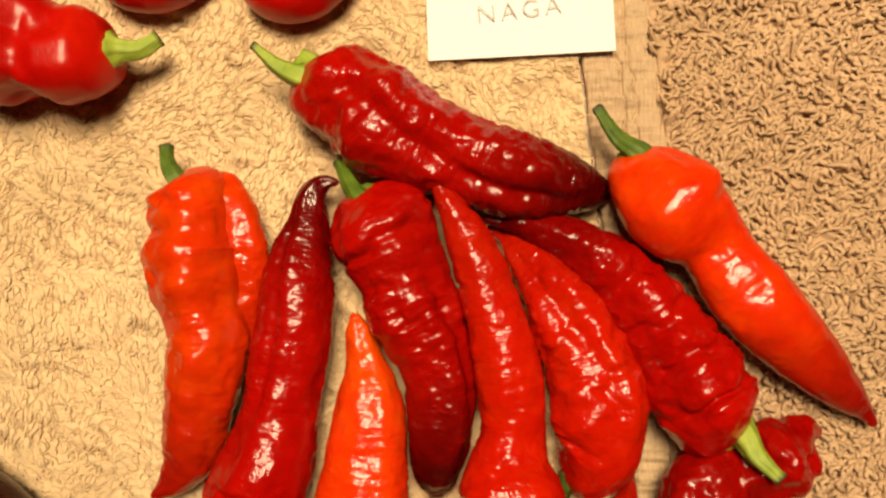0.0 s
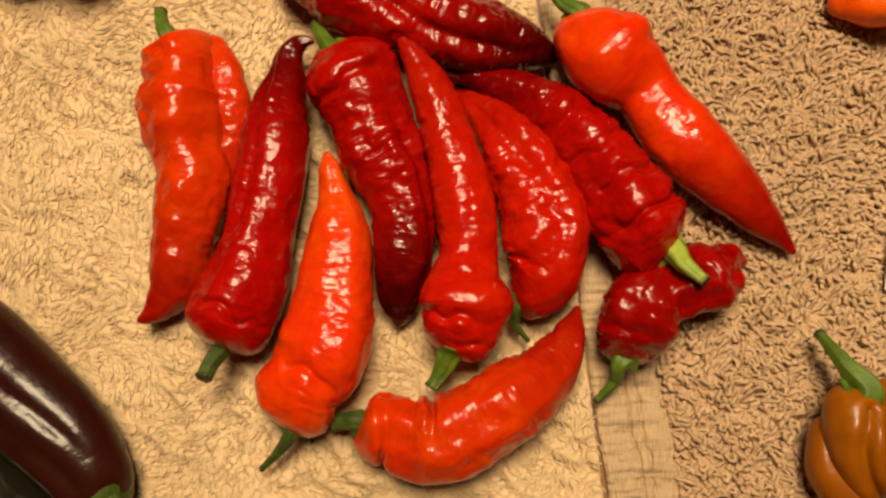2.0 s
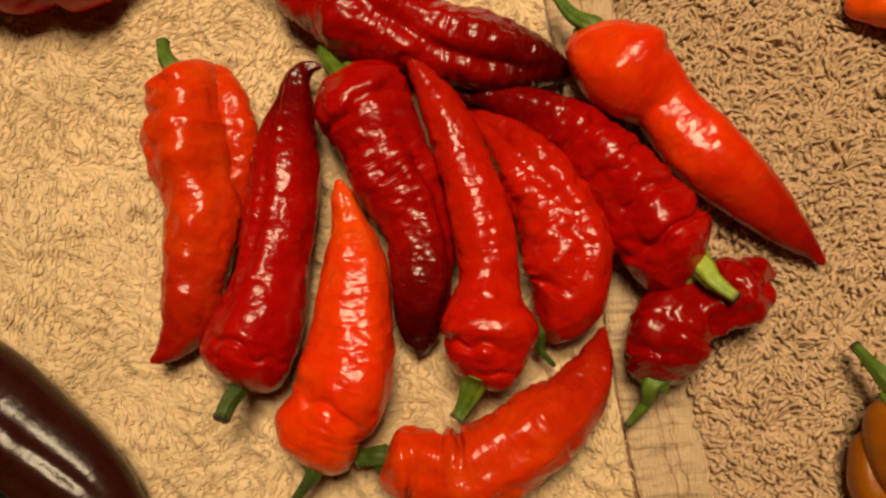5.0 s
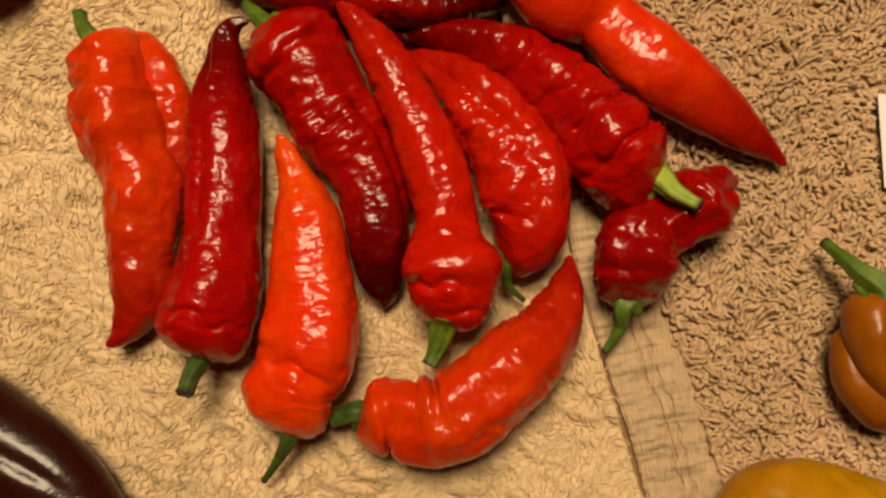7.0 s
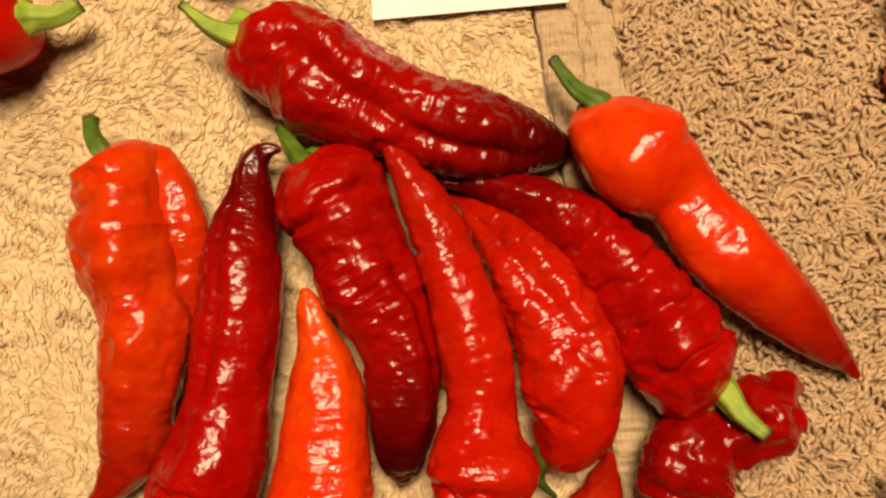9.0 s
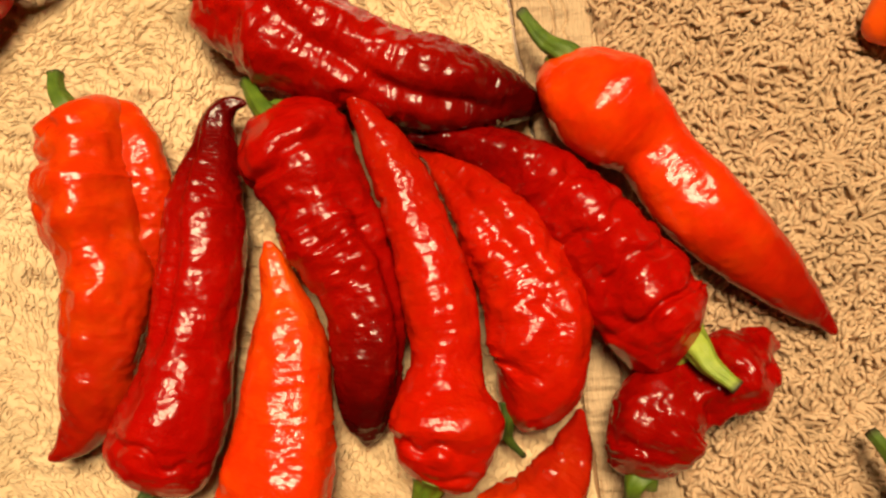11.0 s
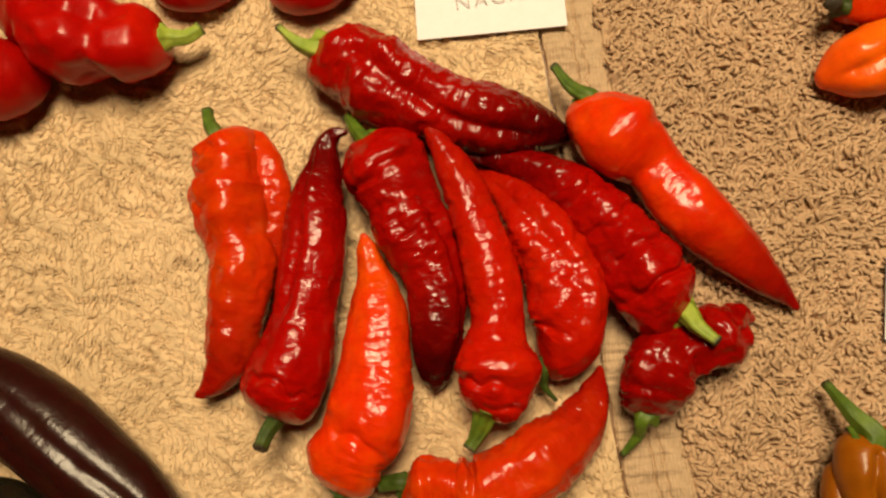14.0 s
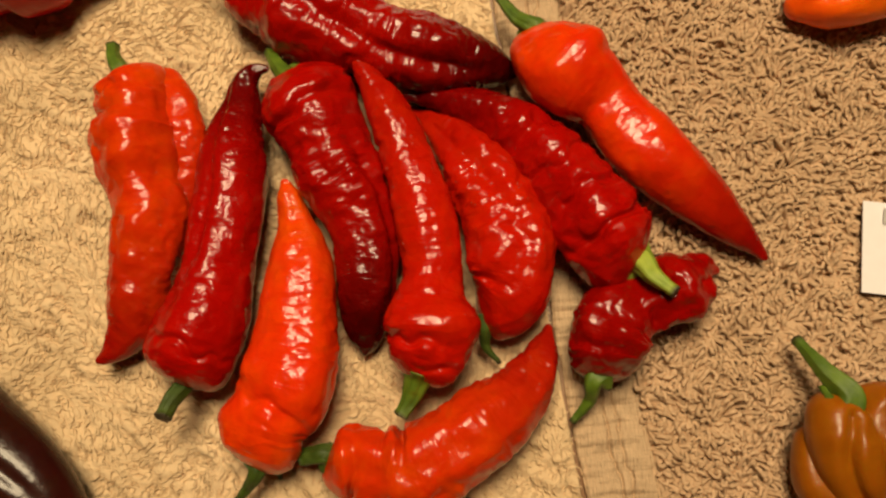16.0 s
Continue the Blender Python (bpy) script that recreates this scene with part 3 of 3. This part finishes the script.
pepper("long_pepper", [(-42.7, -82.5, 6.0, 5.6), (-41.1, -79.3, 8.9, 9.7), (-39.8, -75.3, 10.8, 11.2), (-38.4, -71.1, 11.6, 11.9), (-36.5, -67.3, 12.0, 11.9), (-34.0, -63.6, 12.3, 12.3), (-32.0, -59.1, 12.4, 12.9), (-30.7, -53.7, 12.2, 12.4), (-30.0, -47.6, 11.7, 11.4), (-29.5, -40.7, 11.3, 10.8), (-29.0, -33.6, 10.9, 10.1), (-28.8, -26.9, 10.6, 9.2), (-29.3, -21.0, 10.3, 7.5), (-30.3, -15.7, 10.2, 5.2), (-31.3, -10.8, 10.4, 4.0), (-32.2, -6.2, 11.0, 2.8), (-32.7, -3.8, 11.8, 1.5), (-32.9, -2.8, 13.0, 0.9)],
       ORANGE, 4, "bright orange tapered pepper with a pointed tip", group=FAN, stem=[(-40.9, -82.6, 11.0), (-44.3, -87.4, 8.0), (-50.9, -93.9, 4.0)], stem_r=(2.2, 0.8), stem_mat=DEEP, ridges=((92, 0.7), (48, 0.9)), lump=0.8, wrinkle=0.45, ripple=1.5, lobes=0.07, dents=[(0.23, 85, 1.5, 0.018, 55), (0.15, 180, -1.4, 0.03, 35), (0.225, 185, 1.3, 0.022, 32), (0.27, 0, -0.8, 0.05, 40), (0.16, -5, 1.1, 0.03, 32)])
pepper("long_pepper", [(2.8, -61.6, 10.2, 5.2), (4.2, -58.8, 13.3, 9.0), (5.5, -55.4, 15.1, 10.6), (6.7, -51.5, 16.1, 11.5), (7.3, -47.5, 16.7, 12.5), (7.3, -43.3, 16.1, 11.8), (7.6, -38.7, 14.4, 9.6), (8.2, -33.4, 13.2, 8.1), (8.3, -27.8, 13.1, 8.3), (7.8, -22.1, 13.5, 8.6), (6.9, -16.2, 13.8, 8.6), (5.6, -9.8, 13.9, 8.2), (3.9, -3.1, 14.0, 7.6), (1.9, 3.7, 14.1, 7.2), (-0.4, 10.3, 14.4, 6.7), (-3.1, 16.4, 14.6, 5.9), (-5.9, 22.0, 14.9, 4.5), (-8.8, 27.1, 15.3, 3.2), (-10.9, 30.1, 16.0, 1.7), (-11.8, 31.1, 17.0, 0.9)],
       SCARLET, 5, "scarlet long pepper with a pinched waist and flared shoulder", group=FAN, stem=[(3.1, -61.4, 13.0), (1.2, -65.5, 12.0), (-2.0, -70.5, 12.0)], stem_r=(3.6, 1.7), calyx_r=4.9, ridges=((92, 0.35),), lump=0.6, wrinkle=0.6, ripple=1.6, dents=[(0.115, 115, 2.0, 0.018, 60), (0.06, 60, 1.2, 0.015, 40), (0.17, 40, -1.0, 0.04, 40), (0.24, 100, 0.8, 0.02, 50)])
pepper("long_pepper", [(-23.6, -80.2, 3.5, 2.9), (-21.1, -81.2, 7.6, 7.3), (-17.2, -81.4, 10.0, 9.9), (-13.0, -81.4, 10.4, 10.3), (-8.5, -83.4, 10.7, 10.6), (-3.6, -83.8, 11.8, 11.8), (0.9, -83.7, 11.8, 11.8), (5.3, -82.3, 11.9, 11.9), (10.1, -80.1, 11.8, 11.8), (14.9, -77.6, 11.6, 11.6), (19.4, -74.1, 11.2, 11.2), (24.3, -70.6, 10.2, 10.1), (29.1, -67.1, 9.1, 8.8), (33.1, -62.7, 7.5, 7.2), (36.5, -57.7, 5.9, 5.5), (38.6, -52.7, 4.2, 3.6), (39.9, -49.4, 2.5, 1.8), (40.4, -46.9, 2.2, 0.9)],
       VERMILION, 6, "orange-red crescent-shaped pepper with rounded shoulder", group=FAN, stem=[(-22.6, -79.5, 11.0), (-25.5, -79.7, 10.0), (-29.3, -80.3, 8.0)], stem_r=(2.4, 2.2), stem_mat=DEEP, ridges=((58, 1.1), (118, 0.6)), lump=1.0, wrinkle=0.65, lobes=0.09, grooves=[(120, 0.8, 14, 0.4, 0.9)], dents=[(0.31, 160, 3.8, 0.022, 50), (0.15, 90, 1.7, 0.025, 90), (0.15, 0, 1.6, 0.02, 40), (0.2, 180, 1.0, 0.02, 40), (0.5, 20, 1.0, 0.03, 40)])
pepper("long_pepper", [(-45.7, 65.4, 5.3, 4.8), (-44.1, 62.6, 9.1, 9.1), (-41.2, 59.7, 11.8, 12.2), (-36.9, 56.6, 12.9, 13.1), (-32.2, 53.3, 13.5, 13.3), (-27.6, 49.6, 14.1, 14.6), (-22.5, 46.0, 13.8, 14.0), (-16.7, 43.3, 13.0, 13.0), (-10.7, 40.9, 12.2, 12.3), (-4.5, 38.3, 11.7, 11.5), (2.2, 35.8, 11.6, 11.5), (9.1, 33.9, 11.4, 11.6), (15.7, 32.6, 10.5, 10.4), (22.2, 31.6, 9.0, 8.9), (27.9, 30.7, 7.1, 6.7), (32.6, 29.9, 5.2, 4.7), (35.2, 29.7, 3.2, 2.6), (36.6, 28.8, 2.9, 0.9)],
       CRIMSON, 7, "large dark crimson wrinkled pepper with a maroon tip", group=FAN, stem=[(-45.5, 59.5, 15.0), (-51.5, 61.4, 16.0), (-59.5, 67.7, 18.0)], stem_r=(3.7, 1.0), stem_mat=LIME, ridges=((112, 0.6), (48, 0.5)), lump=1.7, wrinkle=0.9, ripple=2.6, grooves=[(70, 2.6, 14, 0.12, 0.9)])
pepper("long_pepper", [(65.2, -32.6, 9.2, 7.4), (62.4, -30.7, 12.0, 11.1), (59.7, -28.0, 13.7, 12.8), (57.1, -24.5, 14.3, 13.0), (54.7, -20.4, 14.3, 13.0), (52.4, -16.1, 13.9, 12.6), (49.7, -11.6, 13.2, 11.7), (46.6, -6.8, 12.5, 10.9), (43.1, -1.8, 11.9, 10.2), (39.1, 3.2, 11.2, 9.6), (34.7, 8.0, 10.5, 8.8), (29.7, 12.4, 9.6, 8.0), (24.1, 16.0, 8.7, 6.8), (18.1, 18.7, 7.7, 5.3), (12.0, 20.8, 7.1, 3.5), (6.9, 21.3, 7.1, 1.9), (1.4, 22.1, 7.5, 0.9)],
       RIPE, 8, "dark crimson wrinkled pepper with its stem resting on another", group=FAN, stem=[(64.6, -32.3, 16.0), (66.8, -37.2, 20.0), (71.5, -42.1, 22.5)], stem_r=(3.6, 1.5), stem_mat=LIME, ridges=((90, 0.8), (40, 0.5)), lump=1.2, wrinkle=0.95, ripple=3.2, dents=[(0.16, 95, 2.6, 0.018, 75), (0.28, 75, 2.3, 0.02, 75), (0.41, 95, 1.8, 0.02, 70), (0.55, 80, 1.3, 0.02, 60), (0.68, 95, 0.8, 0.02, 60)])
pepper("crumpled_pepper", [(53.2, -64.2, 4.3, 3.7), (53.6, -60.9, 8.0, 8.1), (54.5, -56.4, 10.4, 10.5), (56.1, -51.6, 11.0, 11.3), (58.3, -47.9, 11.1, 11.1), (61.6, -45.4, 10.1, 9.8), (66.0, -43.6, 9.5, 9.1), (71.0, -41.8, 9.8, 9.4), (76.0, -39.6, 10.0, 10.4), (80.5, -36.9, 8.7, 8.5), (84.7, -34.0, 5.4, 5.0), (87.8, -34.0, 3.1, 2.4), (90.1, -34.4, 2.7, 0.9)],
       CRUMPLED, 9, "small dark red crumpled pepper bent in two", group=FAN, stem=[(50.7, -63.5, 10.0), (49.7, -68.4, 6.0), (44.7, -74.5, 3.0)], stem_r=(2.6, 0.9), ridges=((90, 0.8), (40, 0.6)), lump=2.2, wrinkle=1.1, ripple=3.6, lobes=0.06, grooves=[(65, 1.4, 14, 0.3, 0.9)], dents=[(0.12, 50, 1.6, 0.03, 40), (0.20, 125, 2.2, 0.03, 45), (0.34, 85, 2.4, 0.03, 60), (0.50, 50, 1.2, 0.035, 40), (0.62, 120, 1.2, 0.03, 40), (0.76, 70, 1.2, 0.03, 45)])
pepper("long_pepper", [(20.8, -44.5, 4.1, 4.4), (23.6, -43.6, 7.3, 8.2), (26.6, -41.4, 9.4, 10.3), (29.0, -38.0, 10.5, 11.3), (30.2, -33.6, 11.1, 11.9), (30.5, -28.7, 11.4, 12.3), (30.1, -23.4, 11.5, 12.3), (28.9, -17.9, 11.1, 11.9), (26.9, -12.1, 10.4, 11.1), (24.1, -5.9, 9.7, 10.3), (20.6, 0.5, 8.7, 9.5), (16.8, 6.5, 7.1, 7.7), (12.7, 11.5, 5.2, 5.6), (8.8, 15.9, 3.3, 3.6), (5.7, 18.9, 1.8, 1.9), (2.3, 20.6, 1.6, 0.9)],
       SCARLET, 10, "scarlet curved pepper with deep wrinkles along it", group=FAN, stem=[(22.6, -47.3, 8.0), (21.9, -52.1, 6.0), (25.8, -57.4, 4.0)], stem_r=(1.8, 0.6), stem_mat=DEEP, ridges=((122, 1.0), (58, 1.0)), lump=1.1, wrinkle=0.95, ripple=3.0, grooves=[(90, 1.1, 13, 0.15, 0.95)], dents=[(0.15, 150, 1.8, 0.03, 45)])
pepper("long_pepper", [(40.5, 40.8, 6.5, 4.0), (41.8, 37.2, 9.8, 8.4), (43.8, 33.1, 12.4, 10.9), (46.7, 28.7, 14.1, 12.5), (50.0, 24.7, 14.7, 13.3), (53.4, 21.3, 14.2, 12.6), (56.6, 18.4, 13.1, 10.9), (59.6, 15.2, 12.0, 9.5), (62.4, 11.3, 11.6, 9.1), (65.5, 6.6, 11.8, 9.7), (69.3, 1.5, 12.1, 10.2), (73.9, -3.6, 11.9, 10.0), (79.2, -9.0, 11.2, 9.2), (84.7, -14.5, 10.1, 8.0), (90.4, -19.9, 8.6, 6.4), (96.0, -24.9, 6.9, 4.4), (100.0, -28.4, 5.1, 2.5), (103.0, -32.4, 4.6, 0.9)],
       SMOOTH, 11, "smooth orange-red pepper with broad shoulders and dark tip", group=FAN, stem=[(42.0, 38.0, 13.0), (37.1, 42.2, 12.0), (31.4, 51.8, 10.0)], stem_r=(2.9, 1.3), ridges=((112, 0.5),), lump=0.7, wrinkle=0.34, lobes=0.05, dents=[(0.14, 105, 0.9, 0.02, 40), (0.10, 50, 1.3, 0.05, 16), (0.10, 135, 1.3, 0.05, 16), (0.27, 140, 1.0, 0.03, 40), (0.36, 60, 1.0, 0.03, 50)])

orange_pepper = [o for o in scene.objects if "bright orange tapered" in o.get("label", "")][0]
v, f, m, uv = stem_mesh([(-39.2, -81.8, 6.0), (-37.6, -83.6, 4.5), (-36.6, -86.0, 3.2)], 1.2, 0.5, DEEP, 5, 1.0, origin=tuple(orange_pepper.location))
part("sepal", mesh_of("sepal", v, f, m, uv), orange_pepper, "dark dried sepal")

# ---- other peppers round the edge ----
pepper("bell_pepper", [(-92.2, -103.7, 9.2, 7.3), (-94.3, -99.2, 10.6, 9.8), (-98.6, -91.8, 11.6, 11.5), (-120.8, -69.7, 13.1, 14.2), (-136.8, -56.8, 13.4, 14.7), (-153.5, -48.2, 14.0, 14.8), (-171.6, -43.4, 13.9, 12.8), (-187.2, -42.1, 12.0, 6.5)],
       CHOCOLATE, 12, "long glossy chocolate brown sweet pepper with green stem", "sweet pepper", stem=[(-88.2, -104.0, 14.0), (-87.3, -114.3, 12.0), (-91.7, -124.3, 9.0), (-98.1, -133.9, 6.0)], stem_r=(2.8, 2.3), stem_mat=DEEP, calyx_r=7.4, lump=0.35, wrinkle=0.02, lobes=0.05, flat=0.85, grooves=[(100, 1.3, 14, 0.0, 0.9), (60, 0.9, 10, 0.1, 0.8)], rings=130)
pepper("bell_pepper", [(-101.4, -145.2, 6.8, 5.6), (-101.6, -135.2, 9.3, 10.0), (-105.2, -123.7, 9.9, 11.2), (-111.6, -113.5, 9.8, 10.7), (-121.0, -103.0, 9.9, 10.0), (-134.0, -92.5, 10.4, 9.4), (-148.0, -82.0, 9.8, 8.2), (-160.0, -75.0, 8.0, 2.1)],
       BOTTLE, 13, "blackish green glossy sweet pepper", "sweet pepper", lump=0.8, wrinkle=0.05, lobes=0.05, rings=130)
pepper("habanero", [(113.8, -69.8, 13.0, 3.2), (112.4, -73.0, 14.5, 6.9), (111.8, -77.9, 15.5, 8.5), (112.3, -84.3, 15.5, 9.0), (114.6, -91.2, 14.0, 8.2), (117.1, -97.4, 12.0, 5.7), (119.0, -101.3, 10.0, 1.4)],
       AMBER, 14, "amber orange folded habanero with a thick green stem", "habanero", lobe=[[(109.6, -76.7, 9.0, 1.8), (107.6, -81.0, 9.0, 4.7), (106.4, -86.8, 9.0, 5.8), (107.0, -92.5, 9.0, 6.7), (110.6, -98.3, 9.0, 6.9), (115.5, -102.9, 8.0, 4.3)], [(117.6, -69.0, 13.0, 2.6), (120.1, -71.2, 14.0, 6.3), (123.0, -77.1, 14.0, 8.3), (124.4, -84.9, 14.0, 8.5), (124.8, -93.6, 12.0, 7.1), (124.1, -100.8, 10.0, 2.8)]], stem=[(113.8, -70.7, 17.0), (109.8, -63.7, 15.0), (105.9, -54.7, 9.0)], stem_r=(3.6, 1.2), stem_mat=LEAF, calyx_r=4.0, lump=1.2, wrinkle=0.04, lobes=0.04, flat=0.95, grooves=[(80, 2.5, 14, 0.1, 1.0)], rings=130)
pepper("habanero", [(115.0, -133.9, 7.2, 3.9), (107.2, -130.1, 10.3, 9.7), (95.2, -125.4, 12.5, 13.4), (84.0, -121.7, 13.0, 14.4), (75.1, -120.2, 11.8, 12.0), (67.8, -123.8, 10.1, 8.1), (63.8, -127.5, 8.0, 2.7)],
       YELLOW, 15, "glossy mustard yellow habanero", "habanero", lump=2.2, wrinkle=0.15, lobes=0.10, dents=[(0.75, 90, 2.0, 0.08, 40), (0.45, 60, 1.6, 0.10, 40)], grooves=[(112, 2.2, 18, 0.1, 0.9)], rings=130)
pepper("habanero", [(164.7, 54.4, 6.5, 4.5), (154.6, 52.1, 9.1, 9.2), (142.6, 48.8, 10.5, 11.7), (131.6, 46.3, 10.3, 11.4), (123.4, 44.4, 8.7, 8.1), (118.0, 42.1, 6.0, 2.2)],
       TANGERINE, 16, "bright tangerine orange habanero with a pointed end", "habanero", lump=1.4, wrinkle=0.08, grooves=[(95, 3.0, 18, 0.2, 0.95)], rings=130)
pepper("habanero", [(127.7, 70.1, 6.4, 5.7), (132.4, 69.5, 8.1, 8.7), (139.6, 70.7, 8.7, 9.8), (149.7, 74.0, 7.9, 7.9), (160.6, 77.5, 6.0, 2.9)],
       VERMILION, 17, "orange-red habanero with a dark stem scar", "habanero", stem=[(124.3, 67.2, 12.0), (120.4, 64.2, 18.0)], stem_r=(2.8, 2.4), stem_mat=DEEP, lump=1.2, wrinkle=0.08, rings=130)
REDS = "glossy red peppers lying in a heap"
pepper("red_pepper", [(-100.1, 69.5, 10.0, 7.4), (-104.5, 68.6, 12.4, 11.6), (-114.3, 66.9, 13.7, 13.8), (-126.3, 69.3, 15.4, 16.9), (-138.6, 75.9, 14.7, 15.5), (-150.3, 85.6, 12.1, 10.9), (-159.8, 94.1, 8.0, 3.0)],
       RED, 18, "plump glossy red pepper with a lime green stem", group=REDS, stem=[(-98.0, 68.8, 12.0), (-92.9, 69.4, 11.0), (-88.1, 73.0, 10.0)], stem_r=(3.0, 2.0), stem_mat=LIME, lump=1.6, wrinkle=0.15, dents=[(0.3, 185, 5.0, 0.045, 50), (0.3, 90, 2.2, 0.05, 60), (0.62, 180, 3.0, 0.05, 45)], grooves=[(60, 2.0, 20, 0.1, 0.8)], rings=130)
pepper("red_pepper", [(-176.0, 57.2, 8.2, 5.9), (-165.0, 56.9, 12.3, 13.2), (-156.6, 57.5, 12.9, 14.3), (-149.8, 57.9, 11.2, 11.3), (-145.4, 57.9, 8.7, 6.7), (-143.8, 57.7, 6.0, 1.6)],
       RED, 19, "plump dark red pepper lying behind others", group=REDS, lump=1.2, wrinkle=0.1, rings=130)
pepper("red_pepper", [(-108.7, 94.3, 4.6, 3.0), (-99.1, 90.8, 7.3, 8.0), (-90.8, 90.4, 7.8, 8.8), (-82.0, 92.4, 7.0, 6.8), (-75.3, 96.1, 6.0, 2.0)],
       RED, 20, "small glossy red pepper", group=REDS, lump=1.0, wrinkle=0.1, rings=130)
pepper("red_pepper", [(-66.7, 87.5, 3.8, 1.6), (-59.9, 86.1, 6.2, 6.0), (-52.6, 86.2, 7.5, 8.3), (-43.5, 90.6, 7.8, 8.7), (-35.7, 97.7, 6.0, 5.0)],
       RED, 21, "small knobbly red pepper", group=REDS, lump=1.3, wrinkle=0.1, rings=130)


# ---- paper labels ----
def card_mesh(name, corner, along, wide, tall, curl, mat):
    """A slightly bowed slip of card, 0.3 mm thick."""
    a = Vector((math.cos(along), math.sin(along), 0))
    b = Vector((-math.sin(along), math.cos(along), 0))
    nx, ny = 24, 14
    top = []
    for j in range(ny):
        for i in range(nx):
            s, t = i / (nx - 1), j / (ny - 1)
            p = Vector(corner) + a * (s * wide) + b * (t * tall)
            p.z += curl * (s * 0.8 + 0.4 * (1 - t)) ** 2
            top.append(p)
    n = nx * ny
    verts = [tuple(p) for p in top] + [(p.x, p.y, p.z - 0.0003) for p in top]
    faces = []
    for j in range(ny - 1):
        for i in range(nx - 1):
            k = j * nx + i
            faces += [(k, k + 1, k + nx + 1, k + nx), (k + n, k + nx + n, k + nx + 1 + n, k + 1 + n)]
    rim = list(range(nx)) + [nx - 1 + k * nx for k in range(1, ny)] + [ny * nx - 2 - k for k in range(nx - 1)] + [nx * k for k in range(ny - 2, 0, -1)]
    faces += [(rim[k], rim[k] + n, rim[(k + 1) % len(rim)] + n, rim[(k + 1) % len(rim)]) for k in range(len(rim))]
    me = mesh_of(name, verts, faces, mat, smooth=False)
    return me


def letters(text, size, mat, parent, at, turn, slant=0.0):
    cu = bpy.data.curves.new("handwriting", "FONT")
    cu.body, cu.size, cu.shear, cu.space_character = text, size, slant, 1.25
    cu.offset = -0.00017
    tmp = bpy.data.objects.new("handwriting", cu)
    scene.collection.objects.link(tmp)
    bpy.context.view_layer.update()
    me = bpy.data.meshes.new_from_object(tmp.evaluated_get(bpy.context.evaluated_depsgraph_get()))
    bpy.data.objects.remove(tmp)
    me.materials.clear()
    me.materials.append(mat)
    ob = new("handwriting", me)
    ob.parent = parent
    ob.matrix_local = pose(*at, 0, 0, turn)
    return tagged(ob, "grey pencil handwriting")


card = tagged(new("paper_label", card_mesh("paper_label", (-0.0142, 0.0682, 0.0012), 0.032, 0.0525, 0.029, 0.0008, PAPER)), "white card label with a handwritten pencil word", "label", "handwritten card labels")
letters("NAGA", 0.0075, PENCIL, card, (-0.0004, 0.0784, 0.0025), 6.0)
card = tagged(new("paper_label", card_mesh("paper_label", (0.1288, -0.0425, 0.0028), -0.17, 0.0525, 0.0268, 0.0004, PAPER)), "white card label with a faint pencil mark", "label", "handwritten card labels")
for k in range(3):
    mark = slab("pencil_mark", 0, 0, 0, 0.0011, 0.0045 - 0.001 * (k % 2), 0.0001, PENCIL, "", "")
    mark.parent = card
    mark.matrix_local = pose(0.1375 + 0.0035 * k, -0.0232 - 0.0006 * k, 0.00345, 0, 0, -12)
    for key in ("category", "kind"):
        if key in mark:
            del mark[key]

# ---- a stray fibre on the towel ----
v, f, m, uv = stem_mesh([(-70.0, -106.9, 0.6), (-69.0, -110.0, 0.9), (-66.9, -113.1, 0.6)], 0.2, 0.12, FIBRE, 3, 1.0)
tagged(new("loose_fibre", mesh_of("loose_fibre", v, f, m, uv)), "short brown plant fibre on the cream towel", "fibre")
